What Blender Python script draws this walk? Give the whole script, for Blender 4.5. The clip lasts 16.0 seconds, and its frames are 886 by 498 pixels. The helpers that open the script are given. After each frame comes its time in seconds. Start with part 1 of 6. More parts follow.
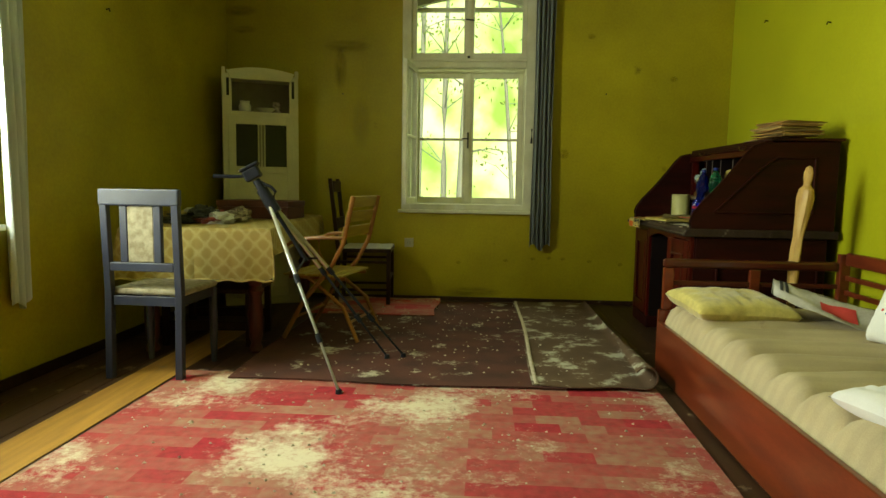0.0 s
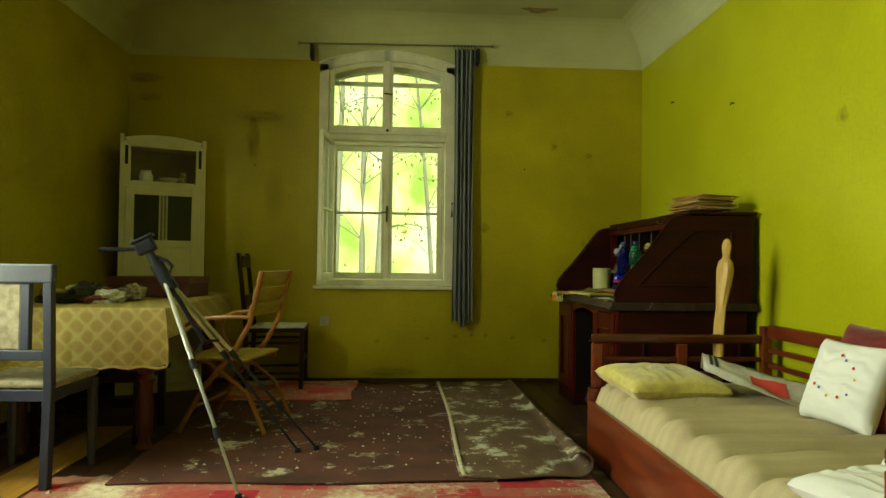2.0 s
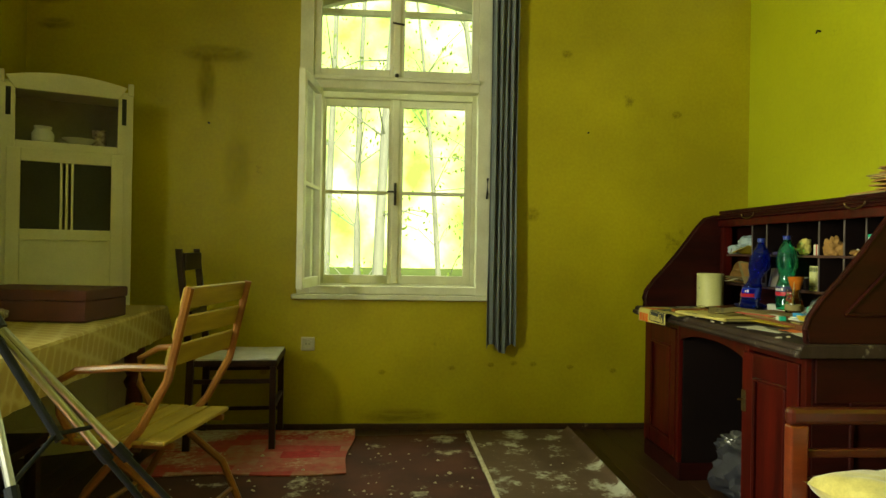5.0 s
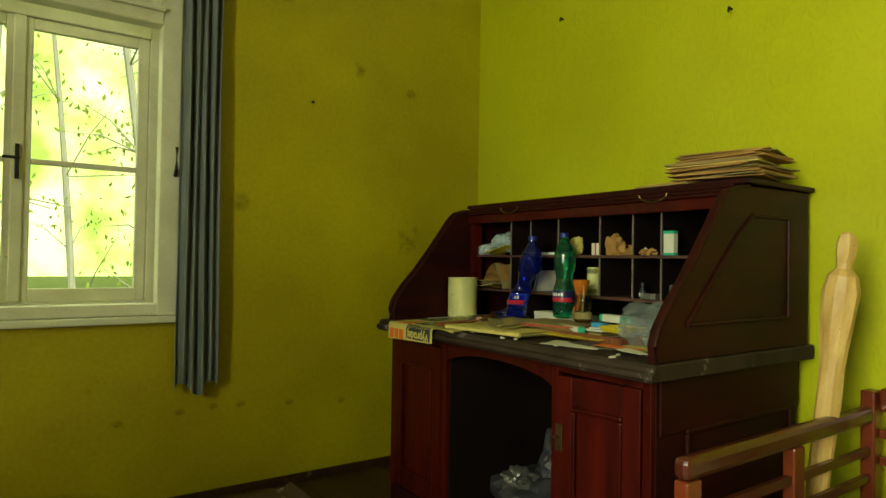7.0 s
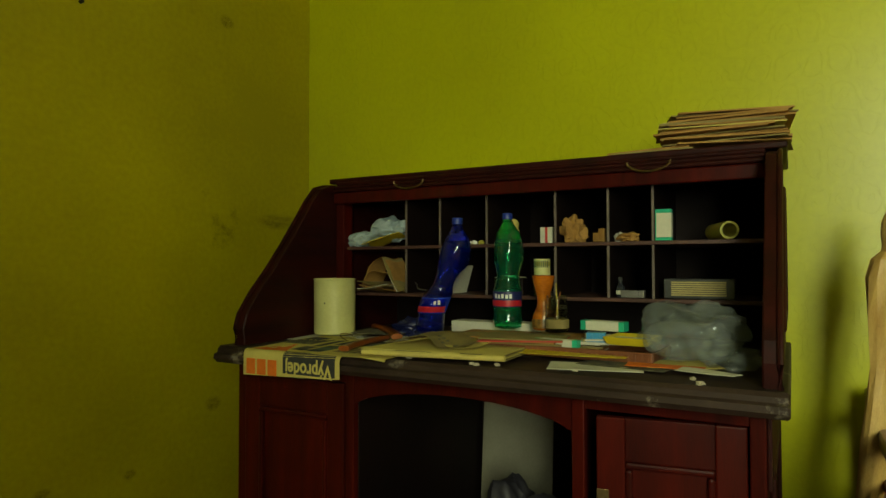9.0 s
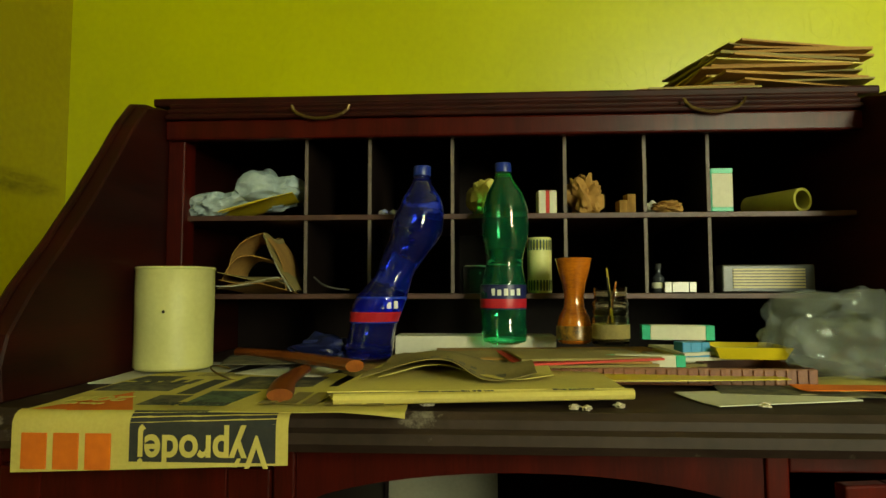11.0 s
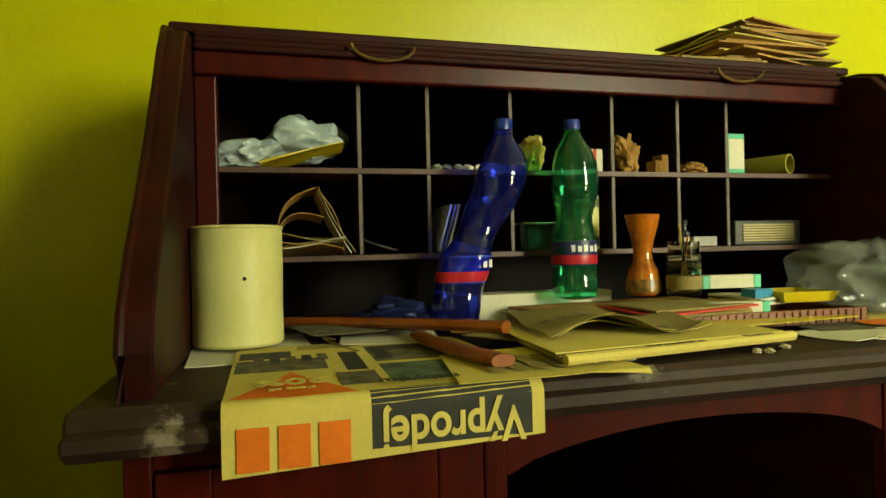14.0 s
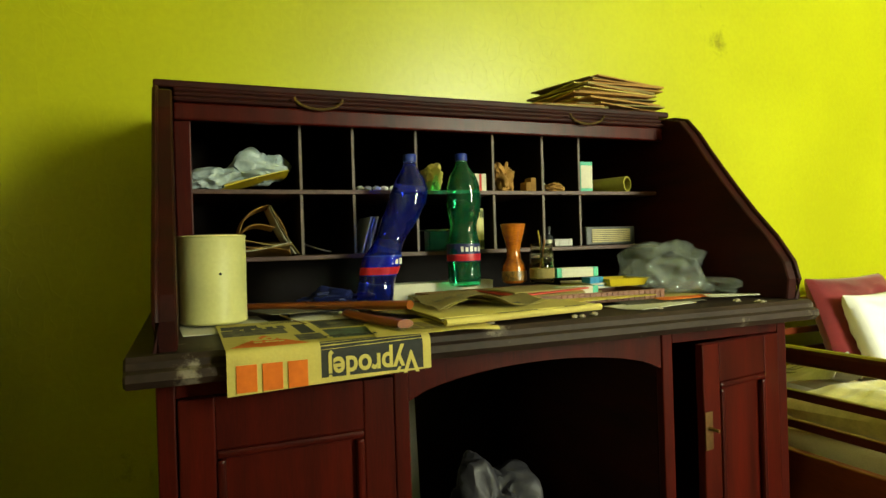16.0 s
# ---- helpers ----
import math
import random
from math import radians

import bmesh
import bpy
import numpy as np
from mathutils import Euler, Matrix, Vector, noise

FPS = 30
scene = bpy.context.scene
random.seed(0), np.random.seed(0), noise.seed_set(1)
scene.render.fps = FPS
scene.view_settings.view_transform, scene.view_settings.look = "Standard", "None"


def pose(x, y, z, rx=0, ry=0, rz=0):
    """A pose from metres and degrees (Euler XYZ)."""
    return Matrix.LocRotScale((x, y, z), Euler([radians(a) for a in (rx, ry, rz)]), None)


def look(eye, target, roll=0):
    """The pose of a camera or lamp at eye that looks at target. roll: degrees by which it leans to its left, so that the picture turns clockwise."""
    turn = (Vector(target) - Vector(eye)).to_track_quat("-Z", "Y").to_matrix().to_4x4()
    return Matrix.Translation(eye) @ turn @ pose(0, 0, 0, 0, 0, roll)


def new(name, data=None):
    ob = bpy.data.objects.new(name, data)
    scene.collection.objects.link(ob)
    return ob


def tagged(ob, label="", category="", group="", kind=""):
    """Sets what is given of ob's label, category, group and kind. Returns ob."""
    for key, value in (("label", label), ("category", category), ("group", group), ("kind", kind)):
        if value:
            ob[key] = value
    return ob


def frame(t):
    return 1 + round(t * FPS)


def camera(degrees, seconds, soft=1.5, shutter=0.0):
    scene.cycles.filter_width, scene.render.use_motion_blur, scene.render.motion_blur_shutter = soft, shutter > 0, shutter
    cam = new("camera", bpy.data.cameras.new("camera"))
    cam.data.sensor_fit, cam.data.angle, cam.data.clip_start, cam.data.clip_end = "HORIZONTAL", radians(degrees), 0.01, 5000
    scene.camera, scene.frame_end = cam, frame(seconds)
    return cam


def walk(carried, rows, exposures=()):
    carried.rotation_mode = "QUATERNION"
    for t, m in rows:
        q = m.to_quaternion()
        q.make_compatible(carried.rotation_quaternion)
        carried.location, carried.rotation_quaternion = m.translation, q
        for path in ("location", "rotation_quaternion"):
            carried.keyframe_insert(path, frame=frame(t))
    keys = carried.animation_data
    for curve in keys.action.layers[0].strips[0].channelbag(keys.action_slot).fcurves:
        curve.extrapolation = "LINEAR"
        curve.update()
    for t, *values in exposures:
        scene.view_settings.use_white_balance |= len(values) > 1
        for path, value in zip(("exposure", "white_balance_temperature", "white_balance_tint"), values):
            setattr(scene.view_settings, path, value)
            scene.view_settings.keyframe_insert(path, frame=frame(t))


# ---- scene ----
cam = camera(70.3, 16.0)
PATH = [
    (0, (0.433, 1.775, 1.029), (0.301, 3.76, 0.826), 0.9),
    (0.5, (0.436, 1.794, 1.03), (0.439, 3.791, 0.918), 0.7),
    (1, (0.43, 1.825, 1.022), (0.516, 3.823, 1.008), 0.7),
    (1.5, (0.414, 1.881, 1.031), (0.526, 3.877, 1.066), 0.8),
    (2, (0.425, 1.999, 1.012), (0.545, 3.995, 1.055), 0.7),
    (2.5, (0.395, 2.158, 1.023), (0.514, 4.154, 1.059), 0.7),
    (3, (0.328, 2.399, 1.012), (0.447, 4.395, 1.053), 0.7),
    (3.2, (0.308, 2.495, 1.03), (0.426, 4.492, 1.063), 0.6),
    (5.3, (0.282, 3.714, 1.085), (0.440, 5.707, 1.088), 1.2),
    (5.5, (0.303, 3.82, 1.068), (0.522, 5.806, 1.074), 1.3),
    (6, (0.336, 4.029, 1.062), (0.852, 5.958, 1.076), 1.3),
    (6.5, (0.29, 4.255, 1.058), (1.099, 6.082, 1.081), 1.1),
    (7, (0.219, 4.478, 1.06), (1.367, 6.116, 1.096), 0.9),
    (7.5, (0.243, 4.703, 1.038), (1.604, 6.167, 1.083), 0.8),
    (8, (0.285, 4.947, 1.052), (1.755, 6.302, 1.09), 0.6),
    (8.5, (0.29, 5.223, 1.046), (1.89, 6.421, 1.078), 0.2),
    (8.7, (0.297, 5.325, 1.035), (1.96, 6.436, 1.08), 0.1),
    (10.8, (0.799, 6.203, 0.962), (2.789, 6.383, 1.062), -0.1),
    (11, (0.845, 6.233, 0.939), (2.837, 6.345, 1.074), -0.1),
    (11.5, (0.981, 6.347, 0.96), (2.975, 6.216, 1.056), -0.4),
    (12, (1.061, 6.435, 0.957), (3.042, 6.18, 1.053), -0.6),
    (12.5, (1.1, 6.571, 0.943), (3.049, 6.133, 1.045), -1.0),
    (13, (1.106, 6.658, 0.936), (3.037, 6.137, 0.973), -1.1),
    (13.5, (1.068, 6.695, 0.943), (2.994, 6.156, 0.935), -1.1),
    (14, (0.94, 6.726, 0.94), (2.868, 6.192, 0.944), -1.3),
    (14.5, (0.827, 6.775, 0.946), (2.754, 6.241, 0.954), -1.3),
    (15, (0.764, 6.852, 0.943), (2.68, 6.28, 0.96), -1.5),
    (15.5, (0.684, 6.837, 0.948), (2.576, 6.188, 0.953), -1.6),
    (16, (0.572, 6.826, 0.946), (2.42, 6.063, 0.938), -1.8),
]
walk(cam, [(t, look(eye, target, roll)) for t, eye, target, roll in PATH],
     [(0, -0.65, 6500, 8), (1.5, -0.68, 6800, 3), (3.2, -0.65, 6800, 3), (5.5, -0.05, 6800, 6), (6.5, -0.3, 6900, 4), (7, -0.45, 6900, 3), (7.6, -0.66, 7000, 2), (8.2, -0.92, 7200, 0),
      (8.7, -0.92, 7200, 0), (11, -0.2, 7600, 0), (12.5, -0.08, 7900, 0), (14.5, 0.33, 7700, 4), (16, 0.33, 7000, 4)])

# ---- world, large lights ----
world = bpy.data.worlds.new("sky")
scene.world = world
world.use_nodes = True
wn = world.node_tree.nodes
sky = wn.new("ShaderNodeTexSky")
sky.sky_type, sky.sun_disc = "NISHITA", False
sky.sun_elevation, sky.sun_rotation = radians(38), radians(200)
world.node_tree.links.new(sky.outputs[0], wn["Background"].inputs[0])
wn["Background"].inputs[1].default_value = 0.15

sun = new("sun", bpy.data.lights.new("sun", "SUN"))
sun.data.energy, sun.data.angle, sun.data.color = 5.0, radians(12), (1, 0.95, 0.8)
sun.matrix_world = look((0, 0, 0), (-0.2, 1, -0.8))


def area(name, eye, target, w, h, power, colour):
    d = bpy.data.lights.new(name, "AREA")
    d.shape, d.size, d.size_y, d.energy, d.color = "RECTANGLE", w, h, power, colour
    ob = new(name, d)
    ob.matrix_world = look(eye, target)
    return ob


area("window_daylight", (0.27, 8.7, 3.75), (0.27, 7.0, 1.5), 1.5, 1.0, 62, (0.93, 1.0, 0.70))
area("side_window_daylight", (-2.34, 4.0, 1.8), (0, 4.0, 1.6), 1.1, 1.8, 350, (0.94, 1.0, 0.78))

# ---- materials ----


def ramp(nt, pairs):
    r = nt.nodes.new("ShaderNodeValToRGB")
    e = r.color_ramp.elements
    while len(e) < len(pairs):
        e.new(0.5)
    for k, (p, c) in zip(e, pairs):
        k.position, k.color = p, (*c, 1)
    return r


def mat(name, c1, c2=None, rough=0.6, metal=0.0, scale=8.0, fine=120.0, bump=0.15, stretch=(1, 1, 1), spot=None, spot_at=0.66,
        spot_scale=5.0, vary=0.0, trans=0.0, ior=1.45, alpha=1.0, coat=0.0, sheen=0.0):
    """Two-scale mottled surface: broad blotches between c1 and c2, fine grain, optional spots and relief."""
    m = bpy.data.materials.new(name)
    m.use_nodes = True
    nt = m.node_tree
    N, L = nt.nodes, nt.links
    p = N["Principled BSDF"]
    c2 = c2 or tuple(v * 0.75 for v in c1)
    tc = N.new("ShaderNodeTexCoord")
    mp = N.new("ShaderNodeMapping")
    mp.inputs["Scale"].default_value = stretch
    L.new(tc.outputs["Object"], mp.inputs[0])
    big, small = N.new("ShaderNodeTexNoise"), N.new("ShaderNodeTexNoise")
    big.inputs["Scale"].default_value, big.inputs["Detail"].default_value = scale, 6
    small.inputs["Scale"].default_value, small.inputs["Detail"].default_value = fine, 3
    for n in (big, small):
        L.new(mp.outputs[0], n.inputs["Vector"])
    r = ramp(nt, [(0.32, c2), (0.68, c1)])
    mx = N.new("ShaderNodeMath")
    mx.operation = "MULTIPLY_ADD"
    L.new(small.outputs[0], mx.inputs[0])
    mx.inputs[1].default_value = 0.35
    sub = N.new("ShaderNodeMath")
    sub.operation = "MULTIPLY_ADD"
    L.new(big.outputs[0], sub.inputs[0])
    sub.inputs[1].default_value, sub.inputs[2].default_value = 0.85, -0.1
    L.new(sub.outputs[0], mx.inputs[2])
    L.new(mx.outputs[0], r.inputs[0])
    col = r.outputs[0]
    if vary:
        oi = N.new("ShaderNodeObjectInfo")
        hs = N.new("ShaderNodeHueSaturation")
        mr = N.new("ShaderNodeMapRange")
        mr.inputs["To Min"].default_value, mr.inputs["To Max"].default_value = 1 - vary, 1 + vary
        L.new(oi.outputs["Random"], mr.inputs[0])
        L.new(mr.outputs[0], hs.inputs["Value"])
        L.new(col, hs.inputs["Color"])
        col = hs.outputs[0]
    if spot:
        sn = N.new("ShaderNodeTexNoise")
        sn.inputs["Scale"].default_value, sn.inputs["Detail"].default_value, sn.inputs["Roughness"].default_value = spot_scale, 8, 0.7
        L.new(tc.outputs["Object"], sn.inputs["Vector"])
        sr = ramp(nt, [(spot_at - 0.03, (0, 0, 0)), (spot_at + 0.05, (1, 1, 1))])
        L.new(sn.outputs[0], sr.inputs[0])
        mix = N.new("ShaderNodeMix")
        mix.data_type = "RGBA"
        L.new(sr.outputs[0], mix.inputs["Factor"])
        L.new(col, mix.inputs["A"])
        mix.inputs["B"].default_value = (*spot, 1)
        col = mix.outputs["Result"]
    L.new(col, p.inputs["Base Color"])
    p.inputs["Roughness"].default_value, p.inputs["Metallic"].default_value = rough, metal
    p.inputs["Transmission Weight"].default_value, p.inputs["IOR"].default_value = trans, ior
    p.inputs["Alpha"].default_value, p.inputs["Coat Weight"].default_value = alpha, coat
    p.inputs["Sheen Weight"].default_value = sheen
    if bump:
        b = N.new("ShaderNodeBump")
        b.inputs["Strength"].default_value, b.inputs["Distance"].default_value = bump, 0.004
        L.new(mx.outputs[0], b.inputs["Height"])
        L.new(b.outputs[0], p.inputs["Normal"])
    return m


def math_node(nt, op, a, b=None):
    n = nt.nodes.new("ShaderNodeMath")
    n.operation = op
    for i, v in enumerate((a, b)):
        if v is None:
            continue
        if isinstance(v, (int, float)):
            n.inputs[i].default_value = v
        else:
            nt.links.new(v, n.inputs[i])
    return n.outputs[0]


def wall_paint(name, c1, c2, pattern=False):
    """Glossy old distemper with brush mottling, grime and, on papered walls, an embossed scroll relief."""
    m = mat(name, c1, c2, rough=0.42, scale=1.6, fine=55, bump=0.25, spot=tuple(v * 0.55 for v in c2), spot_at=0.69, spot_scale=2.2)
    if pattern:
        nt = m.node_tree
        N, L = nt.nodes, nt.links
        p = N["Principled BSDF"]
        tc = N.new("ShaderNodeTexCoord")
        sep = N.new("ShaderNodeSeparateXYZ")
        L.new(tc.outputs["Object"], sep.inputs[0])
        h = math_node(nt, "ADD", sep.outputs[0], sep.outputs[1])
        u = math_node(nt, "SINE", math_node(nt, "MULTIPLY", h, 46))
        v = math_node(nt, "SINE", math_node(nt, "MULTIPLY", sep.outputs[2], 30))
        nz = N.new("ShaderNodeTexNoise")
        nz.inputs["Scale"].default_value = 14
        L.new(tc.outputs["Object"], nz.inputs["Vector"])
        w = math_node(nt, "ADD", math_node(nt, "MULTIPLY", u, v), math_node(nt, "MULTIPLY", nz.outputs[0], 3.2))
        s = math_node(nt, "SINE", math_node(nt, "MULTIPLY", w, 7))
        s = math_node(nt, "GREATER_THAN", s, 0.72)
        old = p.inputs["Normal"].links[0].from_node
        b = N.new("ShaderNodeBump")
        b.inputs["Strength"].default_value, b.inputs["Distance"].default_value = 0.8, 0.006
        L.new(s, b.inputs["Height"])
        L.new(old.outputs[0], b.inputs["Normal"])
        L.new(b.outputs[0], p.inputs["Normal"])
        p.inputs["Roughness"].default_value = 0.33
    return m


M = {}
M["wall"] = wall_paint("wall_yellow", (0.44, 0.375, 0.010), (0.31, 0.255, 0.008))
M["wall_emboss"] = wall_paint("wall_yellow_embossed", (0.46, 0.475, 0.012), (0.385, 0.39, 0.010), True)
M["ceil"] = mat("whitewash", (0.50, 0.51, 0.27), (0.38, 0.385, 0.18), rough=0.9, scale=1.5, spot=(0.25, 0.17, 0.07), spot_at=0.74, spot_scale=1.3)
M["stain"] = mat("water_stain", (0.30, 0.22, 0.09), (0.16, 0.11, 0.05), rough=0.9, scale=20)
M["board"] = mat("floorboard", (0.0595, 0.0238, 0.0098), (0.0294, 0.0126, 0.0056), rough=0.5, scale=5, fine=90, stretch=(6, 0.5, 6), vary=0.22,
                 spot=(0.32, 0.24, 0.15), spot_at=0.63, spot_scale=4)
M["ochre"] = mat("ochre_board", (0.50, 0.27, 0.05), (0.33, 0.17, 0.04), rough=0.45, scale=5, stretch=(6, 0.6, 6), spot=(0.3, 0.22, 0.14), spot_at=0.62)
M["mahog"] = mat("mahogany", (0.062, 0.0048, 0.0026), (0.022, 0.0026, 0.0018), rough=0.33, scale=3, fine=40, stretch=(1, 8, 1), bump=0.06, coat=0.25)
M["mahog_v"] = mat("mahogany_upright", (0.072, 0.0052, 0.0026), (0.026, 0.003, 0.0018), rough=0.33, scale=3, fine=40, stretch=(8, 8, 0.7), bump=0.06, coat=0.25,
                   spot=(0.26, 0.16, 0.1), spot_at=0.79, spot_scale=28)
M["desk_dark"] = mat("dark_stained_wood", (0.034, 0.0042, 0.0028), (0.013, 0.0024, 0.0018), rough=0.5, scale=3, fine=50, stretch=(1, 7, 7), bump=0.06, coat=0.2,
                     spot=(0.12, 0.09, 0.06), spot_at=0.76, spot_scale=18)
M["desk_top"] = mat("dusty_worktop", (0.0465, 0.0285, 0.021), (0.0225, 0.0135, 0.00975), rough=0.55, scale=7, fine=60, stretch=(3, 1, 1), bump=0.1,
                    spot=(0.20, 0.17, 0.13), spot_at=0.62, spot_scale=9)
# near-black for recess interiors; their shade is put into the colour
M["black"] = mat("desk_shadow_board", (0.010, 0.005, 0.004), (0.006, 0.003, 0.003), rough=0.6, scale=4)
M["shelf_edge"] = mat("shelf_edge", (0.091, 0.0385, 0.028), (0.049, 0.021, 0.0154), rough=0.5, scale=9)
M["divider"] = mat("thin_divider", (0.165, 0.1275, 0.105), (0.09, 0.0675, 0.05625), rough=0.6, scale=12)
M["bed"] = mat("red_brown_bed_wood", (0.19, 0.036, 0.010), (0.10, 0.017, 0.006), rough=0.28, scale=2.4, fine=40, stretch=(1, 1, 6), bump=0.05, coat=0.35)
M["bed_rail"] = mat("dark_red_rail", (0.096, 0.016, 0.008), (0.048, 0.008, 0.0048), rough=0.3, scale=4, coat=0.3, bump=0.05)
M["cream"] = mat("cream_paint", (0.62, 0.60, 0.44), (0.50, 0.48, 0.33), rough=0.45, scale=4, bump=0.08, spot=(0.28, 0.22, 0.12), spot_at=0.74, spot_scale=9)
M["win"] = mat("window_paint", (0.72, 0.72, 0.56), (0.58, 0.57, 0.42), rough=0.45, scale=7, bump=0.15, spot=(0.30, 0.24, 0.13), spot_at=0.70, spot_scale=14)
M["dark_pane"] = mat("dark_pane", (0.03, 0.035, 0.04), (0.02, 0.02, 0.025), rough=0.12, scale=3, bump=0)
M["inside"] = mat("cabinet_inside", (0.30, 0.28, 0.2), rough=0.7)
M["china"] = mat("white_china", (0.75, 0.74, 0.68), rough=0.2, scale=3, bump=0)
M["china_dark"] = mat("patterned_china", (0.5, 0.45, 0.36), (0.10, 0.06, 0.06), rough=0.25, scale=40, bump=0)
M["blue_paint"] = mat("blue_grey_paint", (0.0385, 0.0455, 0.077), (0.0245, 0.028, 0.049), rough=0.4, scale=6, bump=0.1)
M["fabric_seat"] = mat("floral_upholstery", (0.35, 0.322, 0.231), (0.182, 0.154, 0.091), rough=0.9, scale=30, fine=300)
M["dark_wood"] = mat("black_brown_wood", (0.035, 0.018, 0.012), (0.02, 0.01, 0.008), rough=0.35, scale=6, stretch=(6, 6, 1), bump=0.05)
M["table_leg"] = mat("red_table_wood", (0.11, 0.022, 0.012), (0.05, 0.012, 0.008), rough=0.4, scale=5, stretch=(6, 6, 1))
M["white_cloth"] = mat("greyish_cloth", (0.62, 0.62, 0.60), (0.45, 0.45, 0.44), rough=0.95, scale=12, fine=250)
M["slat"] = mat("yellow_slats", (0.42, 0.30, 0.045), (0.28, 0.19, 0.03), rough=0.4, scale=5, stretch=(1, 7, 7), bump=0.08)
M["beech"] = mat("honey_beech", (0.34, 0.15, 0.03), (0.20, 0.08, 0.02), rough=0.35, scale=5, bump=0.06)
M["alu"] = mat("aluminium", (0.62, 0.62, 0.64), (0.5, 0.5, 0.52), rough=0.3, metal=1.0, scale=20, bump=0.02)
M["plastic_black"] = mat("black_plastic", (0.018, 0.020, 0.028), (0.010, 0.012, 0.016), rough=0.38, scale=20, bump=0.03)
M["maroon"] = mat("maroon_card", (0.085, 0.018, 0.018), (0.05, 0.012, 0.012), rough=0.6, scale=6)
M["satin"] = mat("gold_satin", (0.66, 0.56, 0.17), (0.46, 0.38, 0.10), rough=0.38, scale=28, fine=160, bump=0.35, sheen=0.4)
M["cotton"] = mat("white_cotton", (0.80, 0.80, 0.78), (0.68, 0.68, 0.66), rough=0.95, scale=6, fine=300, bump=0.12)
M["red_cloth"] = mat("dark_red_cloth", (0.20, 0.010, 0.014), (0.11, 0.006, 0.009), rough=0.85, scale=8, fine=260, sheen=0.3)
M["print_red"] = mat("red_print", (0.55, 0.05, 0.04), rough=0.8)
M["print_blue"] = mat("blue_print", (0.10, 0.16, 0.5), rough=0.8)
M["polybag"] = mat("printed_bag", (0.46, 0.44, 0.37), (0.30, 0.285, 0.23), rough=0.35, scale=16, bump=0.3)
M["drape"] = mat("grey_blue_curtain", (0.21, 0.235, 0.23), (0.11, 0.125, 0.13), rough=0.9, scale=10, stretch=(6, 6, 0.4), fine=200)
# pale base colour stands in for daylight through the side curtain's cloth
M["drape_backlit"] = mat("backlit_blue_curtain", (0.62, 0.68, 0.72), (0.45, 0.52, 0.56), rough=0.9, scale=10, stretch=(6, 6, 0.4), fine=200)
M["iron"] = mat("dark_iron", (0.03, 0.028, 0.025), rough=0.5, metal=0.6)
M["brass"] = mat("dull_brass", (0.30, 0.21, 0.09), (0.16, 0.11, 0.05), rough=0.4, metal=1.0)
M["socket"] = mat("socket_plastic", (0.55, 0.52, 0.42), rough=0.4, scale=9, bump=0)
M["can"] = mat("cream_can", (0.62, 0.60, 0.25), (0.52, 0.50, 0.20), rough=0.42, scale=7, bump=0.05, spot=(0.35, 0.28, 0.12), spot_at=0.74, spot_scale=16)
M["pet_blue"] = mat("blue_bottle_plastic", (0.015, 0.06, 1.0), (0.01, 0.04, 0.85), rough=0.05, trans=0.95, ior=1.14, scale=30, bump=0.35, coat=1.0)
M["pet_green"] = mat("green_bottle_plastic", (0.05, 0.85, 0.42), (0.04, 0.7, 0.34), rough=0.05, trans=0.96, ior=1.14, scale=30, bump=0.3, coat=1.0)
M["label_blue"] = mat("blue_label_film", (0.01, 0.03, 0.34), (0.02, 0.06, 0.5), rough=0.25, scale=30, bump=0.1)
M["film_thin"] = mat("thin_clear_film", (0.40, 0.44, 0.41), (0.24, 0.27, 0.25), rough=0.10, scale=22, bump=0.3, alpha=0.22, coat=0.8)
M["grey_sack"] = mat("grey_plastic_sack", (0.050, 0.047, 0.056), (0.018, 0.017, 0.022), rough=0.5, scale=9, bump=0.4)
M["radio_case"] = mat("dark_radio_case", (0.06, 0.062, 0.06), (0.03, 0.03, 0.03), rough=0.35, scale=9, bump=0.05)
M["pet_cap"] = mat("blue_cap", (0.01, 0.03, 0.25), rough=0.35)
M["navy"] = mat("navy_label", (0.012, 0.018, 0.09), rough=0.4, bump=0)
M["label_red"] = mat("red_label", (0.5, 0.015, 0.03), rough=0.4, bump=0)
M["ink_white"] = mat("pale_ink", (0.75, 0.75, 0.72), rough=0.5, bump=0)
M["news"] = mat("yellowed_newsprint", (0.60, 0.50, 0.14), (0.48, 0.39, 0.10), rough=0.9, scale=7, fine=200, bump=0.06)
M["news_old"] = mat("brown_newsprint", (0.272, 0.2125, 0.07225), (0.1785, 0.136, 0.04675), rough=0.9, scale=9, fine=200, bump=0.1, spot=(0.2, 0.15, 0.07), spot_at=0.68, spot_scale=12)
M["paper"] = mat("white_paper", (0.60, 0.58, 0.46), (0.50, 0.48, 0.37), rough=0.9, scale=6, bump=0.05)
M["kraft"] = mat("kraft_paper", (0.40, 0.22, 0.055), (0.25, 0.125, 0.03), rough=0.85, scale=9, bump=0.15)
M["ink"] = mat("printing_ink", (0.02, 0.022, 0.022), (0.03, 0.03, 0.028), rough=0.8, scale=60, bump=0)
M["ink_grey"] = mat("grey_print", (0.16, 0.14, 0.08), (0.035, 0.035, 0.03), rough=0.9, scale=45, bump=0)
M["ink_green"] = mat("green_photo_print", (0.10, 0.15, 0.10), (0.02, 0.035, 0.03), rough=0.85, scale=30, bump=0)
M["orange"] = mat("orange_print", (0.70, 0.16, 0.012), (0.6, 0.13, 0.01), rough=0.85, scale=30, bump=0)
M["hanger"] = mat("varnished_hanger", (0.30, 0.085, 0.018), (0.18, 0.045, 0.01), rough=0.3, scale=6, stretch=(1, 5, 1), bump=0.04, coat=0.3)
